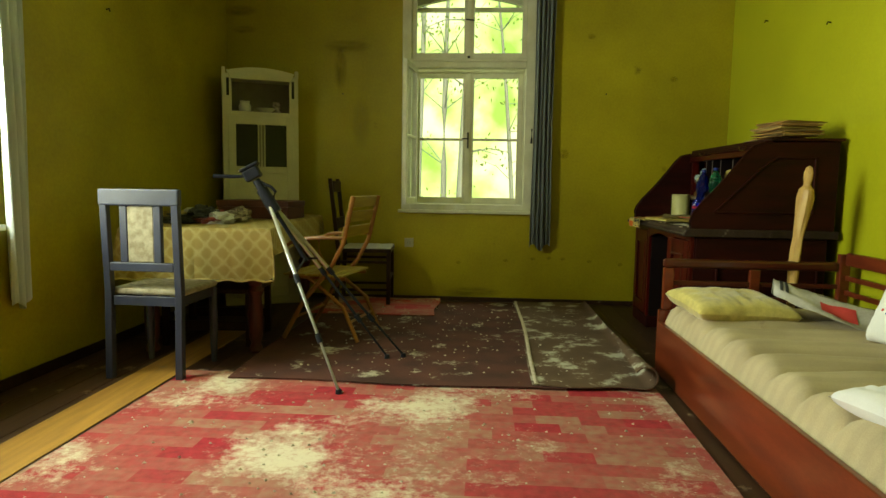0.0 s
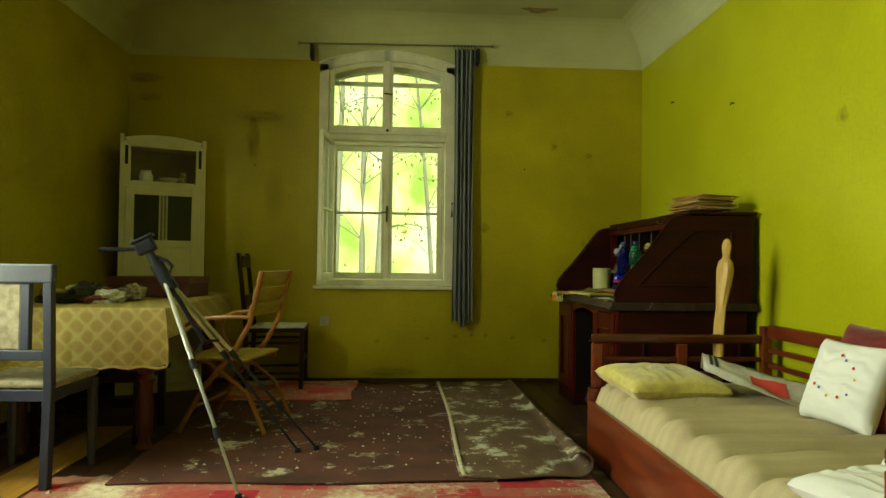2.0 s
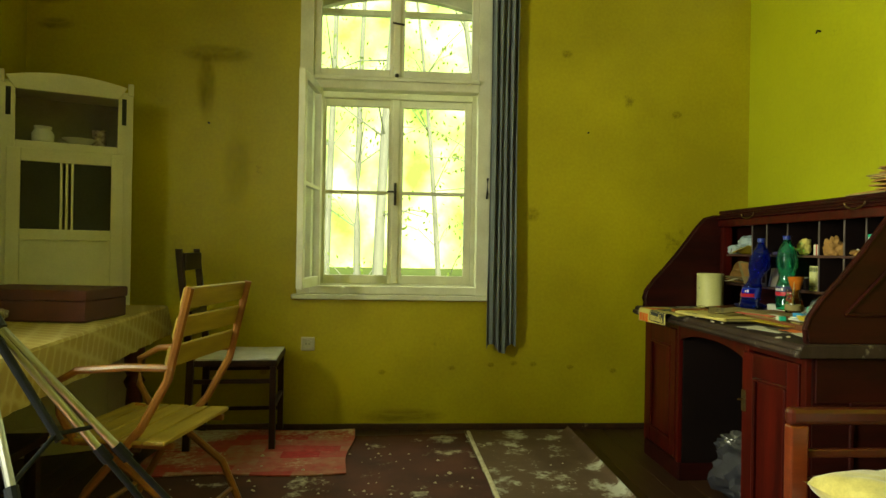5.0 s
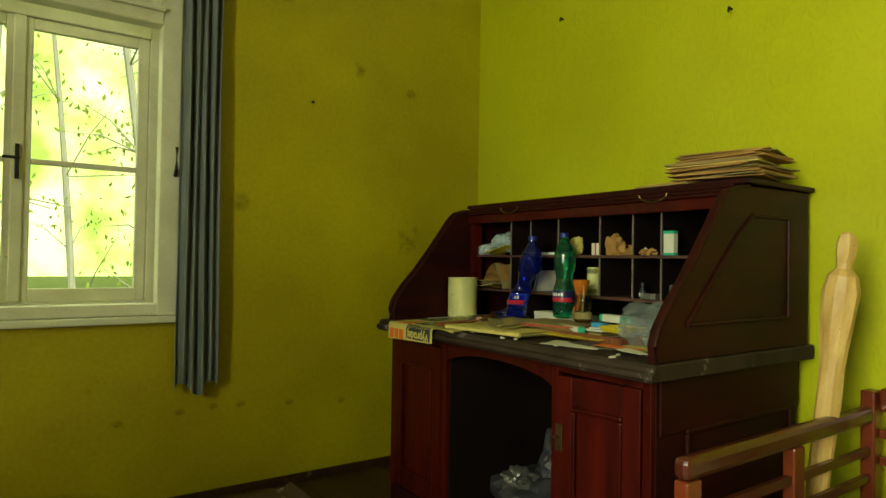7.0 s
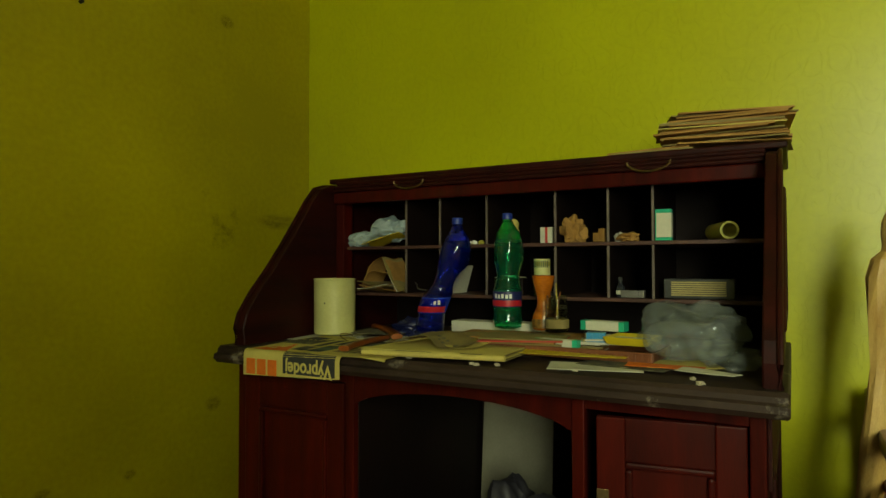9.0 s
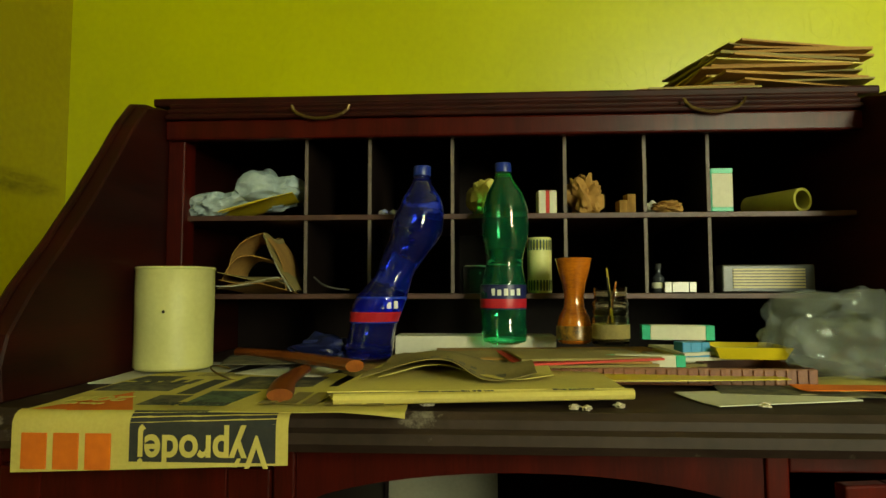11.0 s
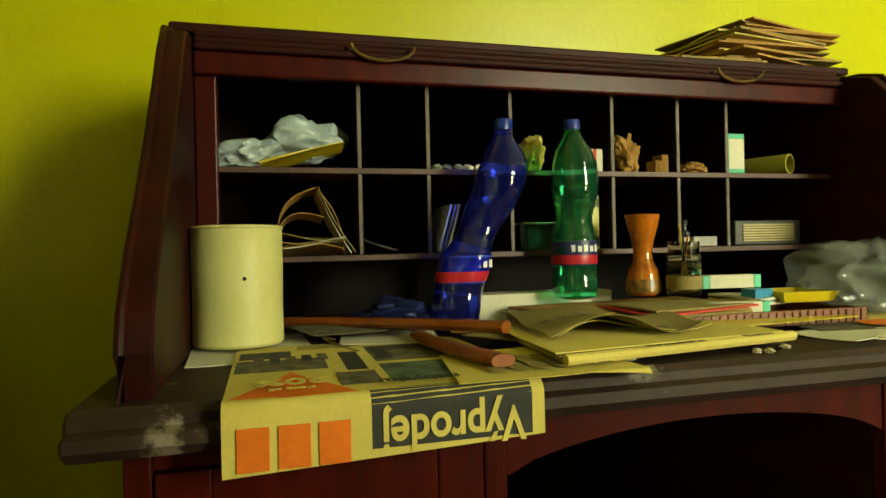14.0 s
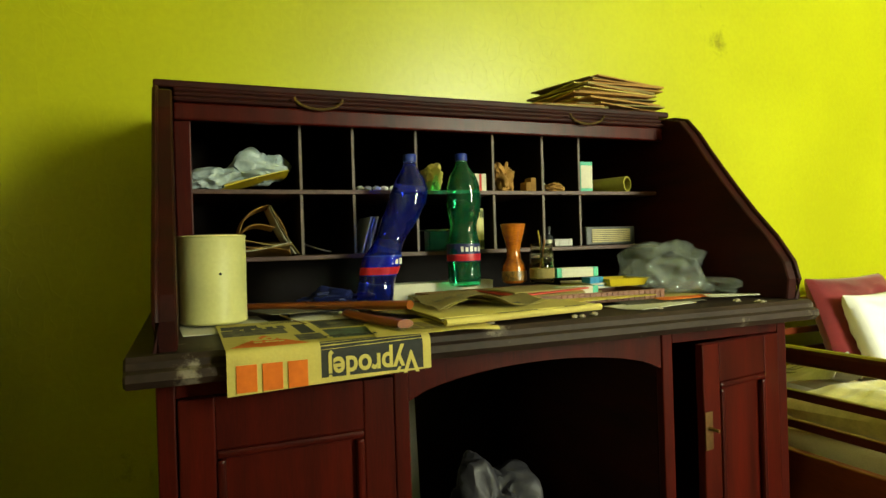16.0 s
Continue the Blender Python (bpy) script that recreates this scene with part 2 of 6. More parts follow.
M["vase"] = mat("amber_wood_vase", (0.52, 0.15, 0.012), (0.20, 0.05, 0.008), rough=0.18, scale=9, stretch=(1, 1, 3), bump=0.02, coat=0.6)
M["glass"] = mat("clear_glass", (0.82, 0.86, 0.72), (0.78, 0.82, 0.66), rough=0.06, trans=1.0, ior=1.25, bump=0.03)
M["pane"] = mat("window_glass", (0.97, 1.0, 0.96), (0.95, 0.99, 0.94), rough=0.0, trans=1.0, ior=1.02, bump=0)
M["bag_white"] = mat("pale_carrier_bag", (0.46, 0.55, 0.55), (0.30, 0.38, 0.39), rough=0.32, scale=14, bump=0.25, alpha=0.85)
M["yellow"] = mat("yellow_plastic", (0.62, 0.47, 0.03), (0.52, 0.39, 0.02), rough=0.35, bump=0.02)
M["teal"] = mat("teal_print", (0.02, 0.42, 0.24), rough=0.4, bump=0)
M["cyan"] = mat("light_blue_box", (0.03, 0.26, 0.50), rough=0.4, bump=0)
M["tray"] = mat("brown_tray", (0.22, 0.075, 0.025), (0.13, 0.04, 0.015), rough=0.45, scale=9)
M["olive_tube"] = mat("olive_tube", (0.40, 0.36, 0.06), (0.30, 0.27, 0.045), rough=0.5)
M["carved"] = mat("pale_carved_wood", (0.62, 0.42, 0.13), (0.42, 0.24, 0.06), rough=0.45, scale=7, stretch=(4, 4, 1), bump=0.3, spot=(0.16, 0.085, 0.03), spot_at=0.67, spot_scale=26)
M["carved_dark"] = mat("burnt_pattern", (0.34, 0.17, 0.03), (0.02, 0.012, 0.006), rough=0.3, scale=75, fine=260, bump=0.2)
M["grass"] = mat("meadow", (0.16, 0.22, 0.03), (0.09, 0.14, 0.02), rough=0.9, scale=1.2, fine=30)
M["bark"] = mat("bark", (0.62, 0.64, 0.44), (0.50, 0.52, 0.33), rough=0.9, scale=6, stretch=(3, 3, 0.6), bump=0.5)
M["leaf"] = mat("leaf", (0.58, 0.74, 0.16), (0.42, 0.60, 0.10), rough=0.6, scale=3, bump=0)
M["rubber"] = mat("rug_backing", (0.03, 0.028, 0.026), rough=0.8)
M["metal_grey"] = mat("grey_metal", (0.22, 0.21, 0.19), rough=0.4, metal=0.7)
M["grill"] = mat("gold_grille", (0.45, 0.36, 0.14), rough=0.4, scale=20)
M["debris"] = mat("plaster_crumbs", (0.62, 0.56, 0.42), (0.40, 0.34, 0.24), rough=0.95, scale=30)


def damask():
    """Gold and cream tablecloth with a lattice of medallions."""
    m = mat("gold_damask", (0.50, 0.40, 0.15), (0.42, 0.33, 0.12), rough=0.7, fine=300, bump=0.1)
    nt = m.node_tree
    N, L = nt.nodes, nt.links
    p = N["Principled BSDF"]
    tc, sep = N.new("ShaderNodeTexCoord"), N.new("ShaderNodeSeparateXYZ")
    L.new(tc.outputs["Object"], sep.inputs[0])
    h = math_node(nt, "ADD", sep.outputs[0], sep.outputs[1])
    hz = math_node(nt, "SUBTRACT", sep.outputs[2], math_node(nt, "MULTIPLY", sep.outputs[1], 0.7))
    a = math_node(nt, "SINE", math_node(nt, "MULTIPLY", math_node(nt, "ADD", h, hz), 33))
    b = math_node(nt, "SINE", math_node(nt, "MULTIPLY", math_node(nt, "SUBTRACT", h, hz), 33))
    w = math_node(nt, "ABSOLUTE", math_node(nt, "MULTIPLY", a, b))
    nz = N.new("ShaderNodeTexNoise")
    nz.inputs["Scale"].default_value = 70
    L.new(tc.outputs["Object"], nz.inputs["Vector"])
    w = math_node(nt, "ADD", w, math_node(nt, "MULTIPLY", nz.outputs[0], 0.5))
    r = ramp(nt, [(0.30, (0.47, 0.39, 0.15)), (0.75, (0.36, 0.27, 0.075))])
    L.new(w, r.inputs[0])
    L.new(r.outputs[0], p.inputs["Base Color"])
    return m


def rug_red():
    """Worn red carpet: blocks of red and brown-pink, strewn with pale plaster dust."""
    m = mat("red_carpet", (0.42, 0.02, 0.035), (0.26, 0.012, 0.02), rough=0.95, scale=30, fine=260, bump=0.5)
    nt = m.node_tree
    N, L = nt.nodes, nt.links
    p = N["Principled BSDF"]
    base = p.inputs["Base Color"].links[0].from_socket
    tc, mp = N.new("ShaderNodeTexCoord"), N.new("ShaderNodeMapping")
    L.new(tc.outputs["Object"], mp.inputs[0])
    br = N.new("ShaderNodeTexBrick")
    br.inputs["Scale"].default_value, br.inputs["Mortar Size"].default_value = 2.6, 0.0
    br.inputs["Color1"].default_value, br.inputs["Color2"].default_value = (0, 0, 0, 1), (1, 1, 1, 1)
    L.new(mp.outputs[0], br.inputs["Vector"])
    nz = N.new("ShaderNodeTexNoise")
    nz.inputs["Scale"].default_value, nz.inputs["Detail"].default_value = 22, 8
    L.new(tc.outputs["Object"], nz.inputs["Vector"])
    f = math_node(nt, "MULTIPLY", br.outputs[0], math_node(nt, "MULTIPLY", nz.outputs[0], 1.5))
    mix = N.new("ShaderNodeMix")
    mix.data_type = "RGBA"
    L.new(f, mix.inputs["Factor"])
    L.new(base, mix.inputs["A"])
    mix.inputs["B"].default_value = (0.34, 0.20, 0.13, 1)
    d1, d2 = N.new("ShaderNodeTexNoise"), N.new("ShaderNodeTexNoise")
    d1.inputs["Scale"].default_value, d1.inputs["Detail"].default_value = 1.7, 5
    d2.inputs["Scale"].default_value, d2.inputs["Detail"].default_value, d2.inputs["Roughness"].default_value = 26, 8, 0.8
    for d in (d1, d2):
        L.new(tc.outputs["Object"], d.inputs["Vector"])
    s = math_node(nt, "ADD", d1.outputs[0], math_node(nt, "MULTIPLY", d2.outputs[0], 0.55))
    r = ramp(nt, [(0.80, (0, 0, 0)), (0.95, (1, 1, 1))])
    L.new(s, r.inputs[0])
    mix2 = N.new("ShaderNodeMix")
    mix2.data_type = "RGBA"
    L.new(r.outputs[0], mix2.inputs["Factor"])
    L.new(mix.outputs["Result"], mix2.inputs["A"])
    mix2.inputs["B"].default_value = (0.62, 0.55, 0.40, 1)
    L.new(mix2.outputs["Result"], p.inputs["Base Color"])
    return m


def ticking():
    """Beige mattress ticking with soft grey-brown stripes along the bed and stains."""
    m = mat("mattress_ticking", (0.52, 0.44, 0.27), (0.36, 0.29, 0.17), rough=0.95, scale=3, fine=250, bump=0.2, spot=(0.25, 0.17, 0.09), spot_at=0.66, spot_scale=3.2)
    nt = m.node_tree
    N, L = nt.nodes, nt.links
    p = N["Principled BSDF"]
    base = p.inputs["Base Color"].links[0].from_socket
    tc, sep = N.new("ShaderNodeTexCoord"), N.new("ShaderNodeSeparateXYZ")
    L.new(tc.outputs["Object"], sep.inputs[0])
    s = math_node(nt, "ABSOLUTE", math_node(nt, "SINE", math_node(nt, "MULTIPLY", sep.outputs[1], 47.1)))
    r = ramp(nt, [(0.55, (0, 0, 0)), (0.85, (0.16, 0.16, 0.16))])
    L.new(s, r.inputs[0])
    mix = N.new("ShaderNodeMix")
    mix.data_type = "RGBA"
    L.new(r.outputs[0], mix.inputs["Factor"])
    L.new(base, mix.inputs["A"])
    mix.inputs["B"].default_value = (0.26, 0.22, 0.15, 1)
    L.new(mix.outputs["Result"], p.inputs["Base Color"])
    return m


M["damask"], M["rug_red"], M["ticking"] = damask(), rug_red(), ticking()
for key in ("mahog", "mahog_v", "desk_dark", "desk_top", "black", "plastic_black", "dark_wood"):
    surface = M[key].node_tree.nodes["Principled BSDF"]
    surface.inputs["Specular IOR Level"].default_value, surface.inputs["Coat Weight"].default_value = 0.17, 0.0
M["rug_brown"] = mat("brown_carpet", (0.10, 0.031, 0.020), (0.042, 0.014, 0.009), rough=0.95, scale=4, fine=220, bump=0.4,
                     spot=(0.42, 0.38, 0.28), spot_at=0.60, spot_scale=4.5)
M["rug_small"] = mat("grey_brown_carpet", (0.135, 0.080, 0.043), (0.075, 0.044, 0.024), rough=0.95, scale=5, fine=220, bump=0.4,
                     spot=(0.45, 0.44, 0.34), spot_at=0.57, spot_scale=5)


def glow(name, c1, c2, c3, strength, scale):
    """Sunlit foliage and haze in the distance, their light put into the emission."""
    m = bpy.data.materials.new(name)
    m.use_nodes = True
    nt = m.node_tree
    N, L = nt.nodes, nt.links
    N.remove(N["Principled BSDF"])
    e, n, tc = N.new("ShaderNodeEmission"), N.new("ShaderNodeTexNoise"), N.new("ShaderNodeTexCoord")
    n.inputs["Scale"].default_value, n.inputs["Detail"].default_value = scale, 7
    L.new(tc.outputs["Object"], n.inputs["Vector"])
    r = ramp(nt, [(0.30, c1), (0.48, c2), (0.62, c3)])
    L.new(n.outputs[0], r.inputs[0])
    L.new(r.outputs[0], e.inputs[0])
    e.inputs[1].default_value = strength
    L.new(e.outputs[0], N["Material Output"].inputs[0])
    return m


# thin leaves let the light through
lt = M["leaf"].node_tree
tl, ms = lt.nodes.new("ShaderNodeBsdfTranslucent"), lt.nodes.new("ShaderNodeMixShader")
lt.links.new(lt.nodes["Principled BSDF"].inputs["Base Color"].links[0].from_socket, tl.inputs[0])
lt.links.new(lt.nodes["Principled BSDF"].outputs[0], ms.inputs[1])
lt.links.new(tl.outputs[0], ms.inputs[2])
lt.links.new(ms.outputs[0], lt.nodes["Material Output"].inputs[0])


def grime(name, colour, strength, scale):
    """A soft-edged smear: noisy alpha that fades out towards its rim."""
    m = mat(name, colour, tuple(v * 0.6 for v in colour), rough=0.85, scale=20, bump=0)
    nt = m.node_tree
    N, L = nt.nodes, nt.links
    tc, g, mp = N.new("ShaderNodeTexCoord"), N.new("ShaderNodeTexGradient"), N.new("ShaderNodeMapping")
    g.gradient_type = "SPHERICAL"
    L.new(tc.outputs["Object"], mp.inputs[0])
    L.new(mp.outputs[0], g.inputs[0])
    n = N.new("ShaderNodeTexNoise")
    n.inputs["Scale"].default_value, n.inputs["Detail"].default_value, n.inputs["Roughness"].default_value = scale, 8, 0.7
    L.new(tc.outputs["Object"], n.inputs["Vector"])
    k = math_node(nt, "MULTIPLY", math_node(nt, "SUBTRACT", n.outputs[0], 0.30), 2.6)
    k = math_node(nt, "MULTIPLY", math_node(nt, "MINIMUM", math_node(nt, "MAXIMUM", k, 0.0), 1.0), math_node(nt, "MINIMUM", math_node(nt, "MULTIPLY", g.outputs[1], 2.2), 1.0))
    L.new(math_node(nt, "MULTIPLY", k, strength), N["Principled BSDF"].inputs["Alpha"])
    return m


M["smear"] = grime("brown_wall_smear", (0.16, 0.10, 0.008), 0.5, 1.4)
M["peel"] = grime("bare_plaster_patch", (0.46, 0.40, 0.10), 0.28, 5.0)
M["soot"] = grime("dark_wall_mark", (0.10, 0.06, 0.01), 0.5, 2.0)
M["haze"] = glow("glowing_woodland_haze", (0.42, 0.66, 0.10), (0.80, 0.95, 0.30), (1.0, 1.0, 0.58), 2.5, 0.28)

# ---- mesh helpers ----


def wobble(p):
    """Smooth noise, kept within -1 to 1."""
    x, y, z = p
    return max(-1.0, min(1.0, noise.noise(Vector((x + 0.137, y + 0.219, z + 0.311)))))



def box(bm, x0, y0, z0, x1, y1, z1, bevel=0.0):
    vs = [bm.verts.new((x, y, z)) for x in (x0, x1) for y in (y0, y1) for z in (z0, z1)]
    fs = [bm.faces.new([vs[i] for i in q]) for q in ((0, 1, 3, 2), (4, 6, 7, 5), (0, 4, 5, 1), (2, 3, 7, 6), (0, 2, 6, 4), (1, 5, 7, 3))]
    if bevel:
        es = list({e for f in fs for e in f.edges})
        bmesh.ops.bevel(bm, geom=es, offset=bevel, segments=2, affect="EDGES", profile=0.5)
    return bm


def B(x0, y0, z0, x1, y1, z1, bevel=0.003):
    return box(bmesh.new(), x0, y0, z0, x1, y1, z1, bevel)


def prism(outline, axis, a, b, bevel=0.0):
    """A flat outline pushed from a to b along an axis."""
    bm = bmesh.new()

    def at(p, d):
        u, v = p
        return {"x": (d, u, v), "y": (u, d, v), "z": (u, v, d)}[axis]
    lo, hi = [bm.verts.new(at(p, a)) for p in outline], [bm.verts.new(at(p, b)) for p in outline]
    n = len(outline)
    fs = [bm.faces.new(lo), bm.faces.new(hi[::-1])]
    fs += [bm.faces.new((lo[i], hi[i], hi[(i + 1) % n], lo[(i + 1) % n])) for i in range(n)]
    bmesh.ops.recalc_face_normals(bm, faces=bm.faces[:])
    if bevel:
        bmesh.ops.bevel(bm, geom=list({e for f in fs[:2] for e in f.edges}), offset=bevel, segments=1, affect="EDGES")
    return bm


def lathe(profile, seg=28, bm=None):
    """Turns (radius, height) pairs round z; closes the ends."""
    bm = bm or bmesh.new()
    rings = [[bm.verts.new((r * math.cos(2 * math.pi * i / seg), r * math.sin(2 * math.pi * i / seg), z)) for i in range(seg)] for r, z in profile]
    for a, b in zip(rings, rings[1:]):
        for i in range(seg):
            bm.faces.new((a[i], a[(i + 1) % seg], b[(i + 1) % seg], b[i]))
    bm.faces.new(rings[0][::-1])
    bm.faces.new(rings[-1])
    return bm


def tube(pts, r, seg=10, r2=None, bm=None):
    """A round bar through the points, tapering from r to r2."""
    bm = bm or bmesh.new()
    pts = [Vector(p) for p in pts]
    r2 = r if r2 is None else r2
    rings = []
    for i, p in enumerate(pts):
        d = (pts[min(i + 1, len(pts) - 1)] - pts[max(i - 1, 0)]).normalized()
        q = d.to_track_quat("Z", "Y")
        k = r + (r2 - r) * i / (len(pts) - 1)
        rings.append([bm.verts.new(p + q @ Vector((k * math.cos(2 * math.pi * j / seg), k * math.sin(2 * math.pi * j / seg), 0))) for j in range(seg)])
    for a, b in zip(rings, rings[1:]):
        for j in range(seg):
            bm.faces.new((a[j], a[(j + 1) % seg], b[(j + 1) % seg], b[j]))
    bm.faces.new(rings[0][::-1])
    bm.faces.new(rings[-1])
    return bm


def sheet(nu, nv, f, thick=0.0):
    """A cloth or paper surface f(u, v) with its thickness below it."""
    bm = bmesh.new()
    g = [[bm.verts.new(f(i / nu, j / nv)) for j in range(nv + 1)] for i in range(nu + 1)]
    for i in range(nu):
        for j in range(nv):
            bm.faces.new((g[i][j], g[i + 1][j], g[i + 1][j + 1], g[i][j + 1]))
    bm.normal_update()
    if thick:
        h = [[bm.verts.new(p.co - p.normal * abs(thick)) for p in row] for row in g]
        for i in range(nu):
            for j in range(nv):
                bm.faces.new((h[i][j], h[i][j + 1], h[i + 1][j + 1], h[i + 1][j]))
        rim = [(i, 0) for i in range(nu)] + [(nu, j) for j in range(nv)] + [(i, nv) for i in range(nu, 0, -1)] + [(0, j) for j in range(nv, 0, -1)]
        for (a, b), (c, d) in zip(rim, rim[1:] + rim[:1]):
            bm.faces.new((g[c][d], g[a][b], h[a][b], h[c][d]))
    return bm


def spun(bm, m):
    bmesh.ops.transform(bm, matrix=m, verts=bm.verts[:])
    return bm


def linked(name, bm, material, parent=None, smooth=None):
    me = bpy.data.meshes.new(name)
    bm.normal_update()
    bm.to_mesh(me)
    bm.free()
    me.materials.append(M[material])
    ob = new(name, me)
    if smooth or (smooth is None and len(me.polygons) > 60):
        for p in me.polygons:
            p.use_smooth = True
        me.set_sharp_from_angle(angle=radians(38))
    if parent:
        ob.parent = parent
    return ob


def part(name, bm, material, parent, label=""):
    return tagged(linked(name, bm, material, parent), label)


def thing(name, m, label, category, group=""):
    ob = new(name)
    ob.empty_display_size = 0.1
    ob.matrix_world = m
    return tagged(ob, label, category, group)


def solo(name, bm, material, m, label, category, group=""):
    ob = linked(name, bm, material)
    ob.matrix_world = m
    return tagged(ob, label, category, group)


def setting(name, bm, material, label=""):
    return tagged(linked(name, bm, material), label, kind="structure")


def lettering(body, size, material, parent, m, name="lettering", squeeze=1.0):
    cu = bpy.data.curves.new(name, "FONT")
    cu.body, cu.size, cu.extrude, cu.align_x, cu.align_y = body, size, 0.0003, "CENTER", "CENTER"
    cu.offset = size * 0.022
    tmp = bpy.data.objects.new(name, cu)
    me = bpy.data.meshes.new_from_object(tmp)
    bpy.data.objects.remove(tmp)
    me.materials.append(M[material])
    ob = new(name, me)
    ob.parent = parent
    ob.matrix_basis = m @ Matrix.Diagonal((squeeze, 1, 1, 1))
    return ob


def wpart(name, bm, material, parent, label=""):
    """A part whose mesh is given in the room's own coordinates."""
    ob = part(name, bm, material, parent, label)
    bpy.context.view_layer.update()
    ob.matrix_parent_inverse = parent.matrix_world.inverted()
    return ob


# ---- the room ----
XL, XR, YF, YB, COVE, CEIL, TH = -1.88, 2.47, -0.4, 7.345, 2.71, 3.04, 0.42
WX0, WX1, WZ0, WZS, RISE = -0.31, 0.83, 0.81, 2.68, 0.115
WXC = (WX0 + WX1) / 2


def arch(x, x0=WX0, x1=WX1, zs=WZS, rise=RISE):
    c, h = (x0 + x1) / 2, (x1 - x0) / 2
    return zs + rise * (1 - ((x - c) / h) ** 2)


def arched_wall(lo, hi, x0, x1, z0, zs, rise, top, put):
    """A wall with one arched opening through its thickness; put maps (along, depth, height) to the room."""
    bm = bmesh.new()

    def slab(poly):
        a, b = [bm.verts.new(put(u, 0, v)) for u, v in poly], [bm.verts.new(put(u, TH, v)) for u, v in poly]
        n = len(poly)
        bm.faces.new(a), bm.faces.new(b[::-1])
        for i in range(n):
            bm.faces.new((a[i], b[i], b[(i + 1) % n], a[(i + 1) % n]))
    slab([(lo, 0), (x0, 0), (x0, top), (lo, top)])
    slab([(x1, 0), (hi, 0), (hi, top), (x1, top)])
    slab([(x0, 0), (x1, 0), (x1, z0), (x0, z0)])
    n = 16
    for i in range(n):
        a, b = x0 + (x1 - x0) * i / n, x0 + (x1 - x0) * (i + 1) / n
        slab([(a, arch(a, x0, x1, zs, rise)), (b, arch(b, x0, x1, zs, rise)), (b, top), (a, top)])
    bmesh.ops.remove_doubles(bm, verts=bm.verts[:], dist=0.0005)
    bmesh.ops.recalc_face_normals(bm, faces=bm.faces[:])
    return bm


setting("wall_north", arched_wall(XL - TH, XR + TH, WX0, WX1, WZ0, WZS, RISE, 3.3, lambda u, d, v: (u, YB + d, v)), "wall",
        "grimy yellow painted wall with an arched window opening")
LY0, LY1 = 3.40, 4.62
setting("wall_west", arched_wall(YF, YB, LY0, LY1, WZ0, WZS, RISE, 3.3, lambda u, d, v: (XL - d, u, v)), "wall", "yellow painted side wall with a window")
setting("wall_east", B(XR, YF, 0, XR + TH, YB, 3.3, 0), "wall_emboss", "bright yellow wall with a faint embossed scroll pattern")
setting("wall_south", B(XL - TH, YF - TH, 0, XR + TH, YF, 3.3, 0), "wall", "plain yellow wall")
setting("ceiling", B(XL - 0.2, YF - 0.2, CEIL, XR + 0.2, YB + 0.2, CEIL + 0.2, 0), "ceil", "whitewashed ceiling with water stains")


def cove(p, q, inward):
    """A concave strip between wall and ceiling."""
    R = CEIL - COVE + 0.003

    def f(u, v):
        a = v * math.pi / 2
        o = R * (1 - math.cos(a)) - 0.001
        base = Vector(p).lerp(Vector(q), u)
        return (base.x + inward[0] * o, base.y + inward[1] * o, COVE + R * math.sin(a))
    bm = sheet(2, 10, f)
    bmesh.ops.recalc_face_normals(bm, faces=bm.faces[:])
    return bm


e = 0.004
for k, (p, q, d) in enumerate((((XL, YB - e, 0), (XR, YB - e, 0), (0, -1)), ((XL + e, YF, 0), (XL + e, YB, 0), (1, 0)), ((XR - e, YF, 0), (XR - e, YB, 0), (-1, 0)))):
    setting("trim_cove_%d" % (k + 1), cove(p, q, d), "ceil", "whitewashed curved cornice")


def blotch(name, centre, rx, ry, seed):
    rnd = random.Random(seed)
    pts = []
    for i in range(40):
        a = 2 * math.pi * i / 40
        k = 0.75 + 0.25 * math.sin(3 * a + seed) + rnd.uniform(-0.14, 0.14)
        pts.append((centre[0] + rx * k * math.cos(a), centre[1] + ry * k * math.sin(a)))
    return setting(name, prism(pts, "z", CEIL - 0.004, CEIL - 0.001), "stain", "brown water stain on the ceiling")


blotch("trim_stain_1", (1.47, 6.93), 0.17, 0.06, 3)

# floor of long boards
floor = setting("floor", B(XL - 0.1, YF - 0.1, -0.2, XR + 0.1, YB + 0.1, -0.022, 0), "black", "worn brown boarded floor")
bw = 0.137
board_mesh = None
nb = int((XR - XL) / bw) + 1
for i in range(nb):
    x = XL + i * bw
    if board_mesh is None:
        ob = part("plank", B(0.0015, 0, -0.022, bw - 0.0015, YB - YF, 0, 0.0015), "board", floor)
        board_mesh = ob.data
    else:
        ob = new("plank", board_mesh)
        ob.parent = floor
    ob.location = (x, YF, 0)
ochre = setting("trim_ochre_strip", B(-1.42, YF, 0.001, -1.19, 6.2, 0.004, 0), "ochre", "worn ochre painted strip of floor")
# dark line at the north wall's foot, built as a low strip
setting("baseboard_north", B(XL, YB - 0.014, 0, XR, YB - 0.001, 0.035, 0.003), "board", "low dark strip along the foot of the wall")
setting("baseboard_east", B(XR - 0.014, YF, 0, XR - 0.001, YB - 0.015, 0.07, 0.003), "dark_wood", "low dark strip along the foot of the wall")
setting("baseboard_west", B(XL + 0.001, YF, 0, XL + 0.014, YB - 0.015, 0.06, 0.003), "dark_wood", "low dark strip along the foot of the wall")


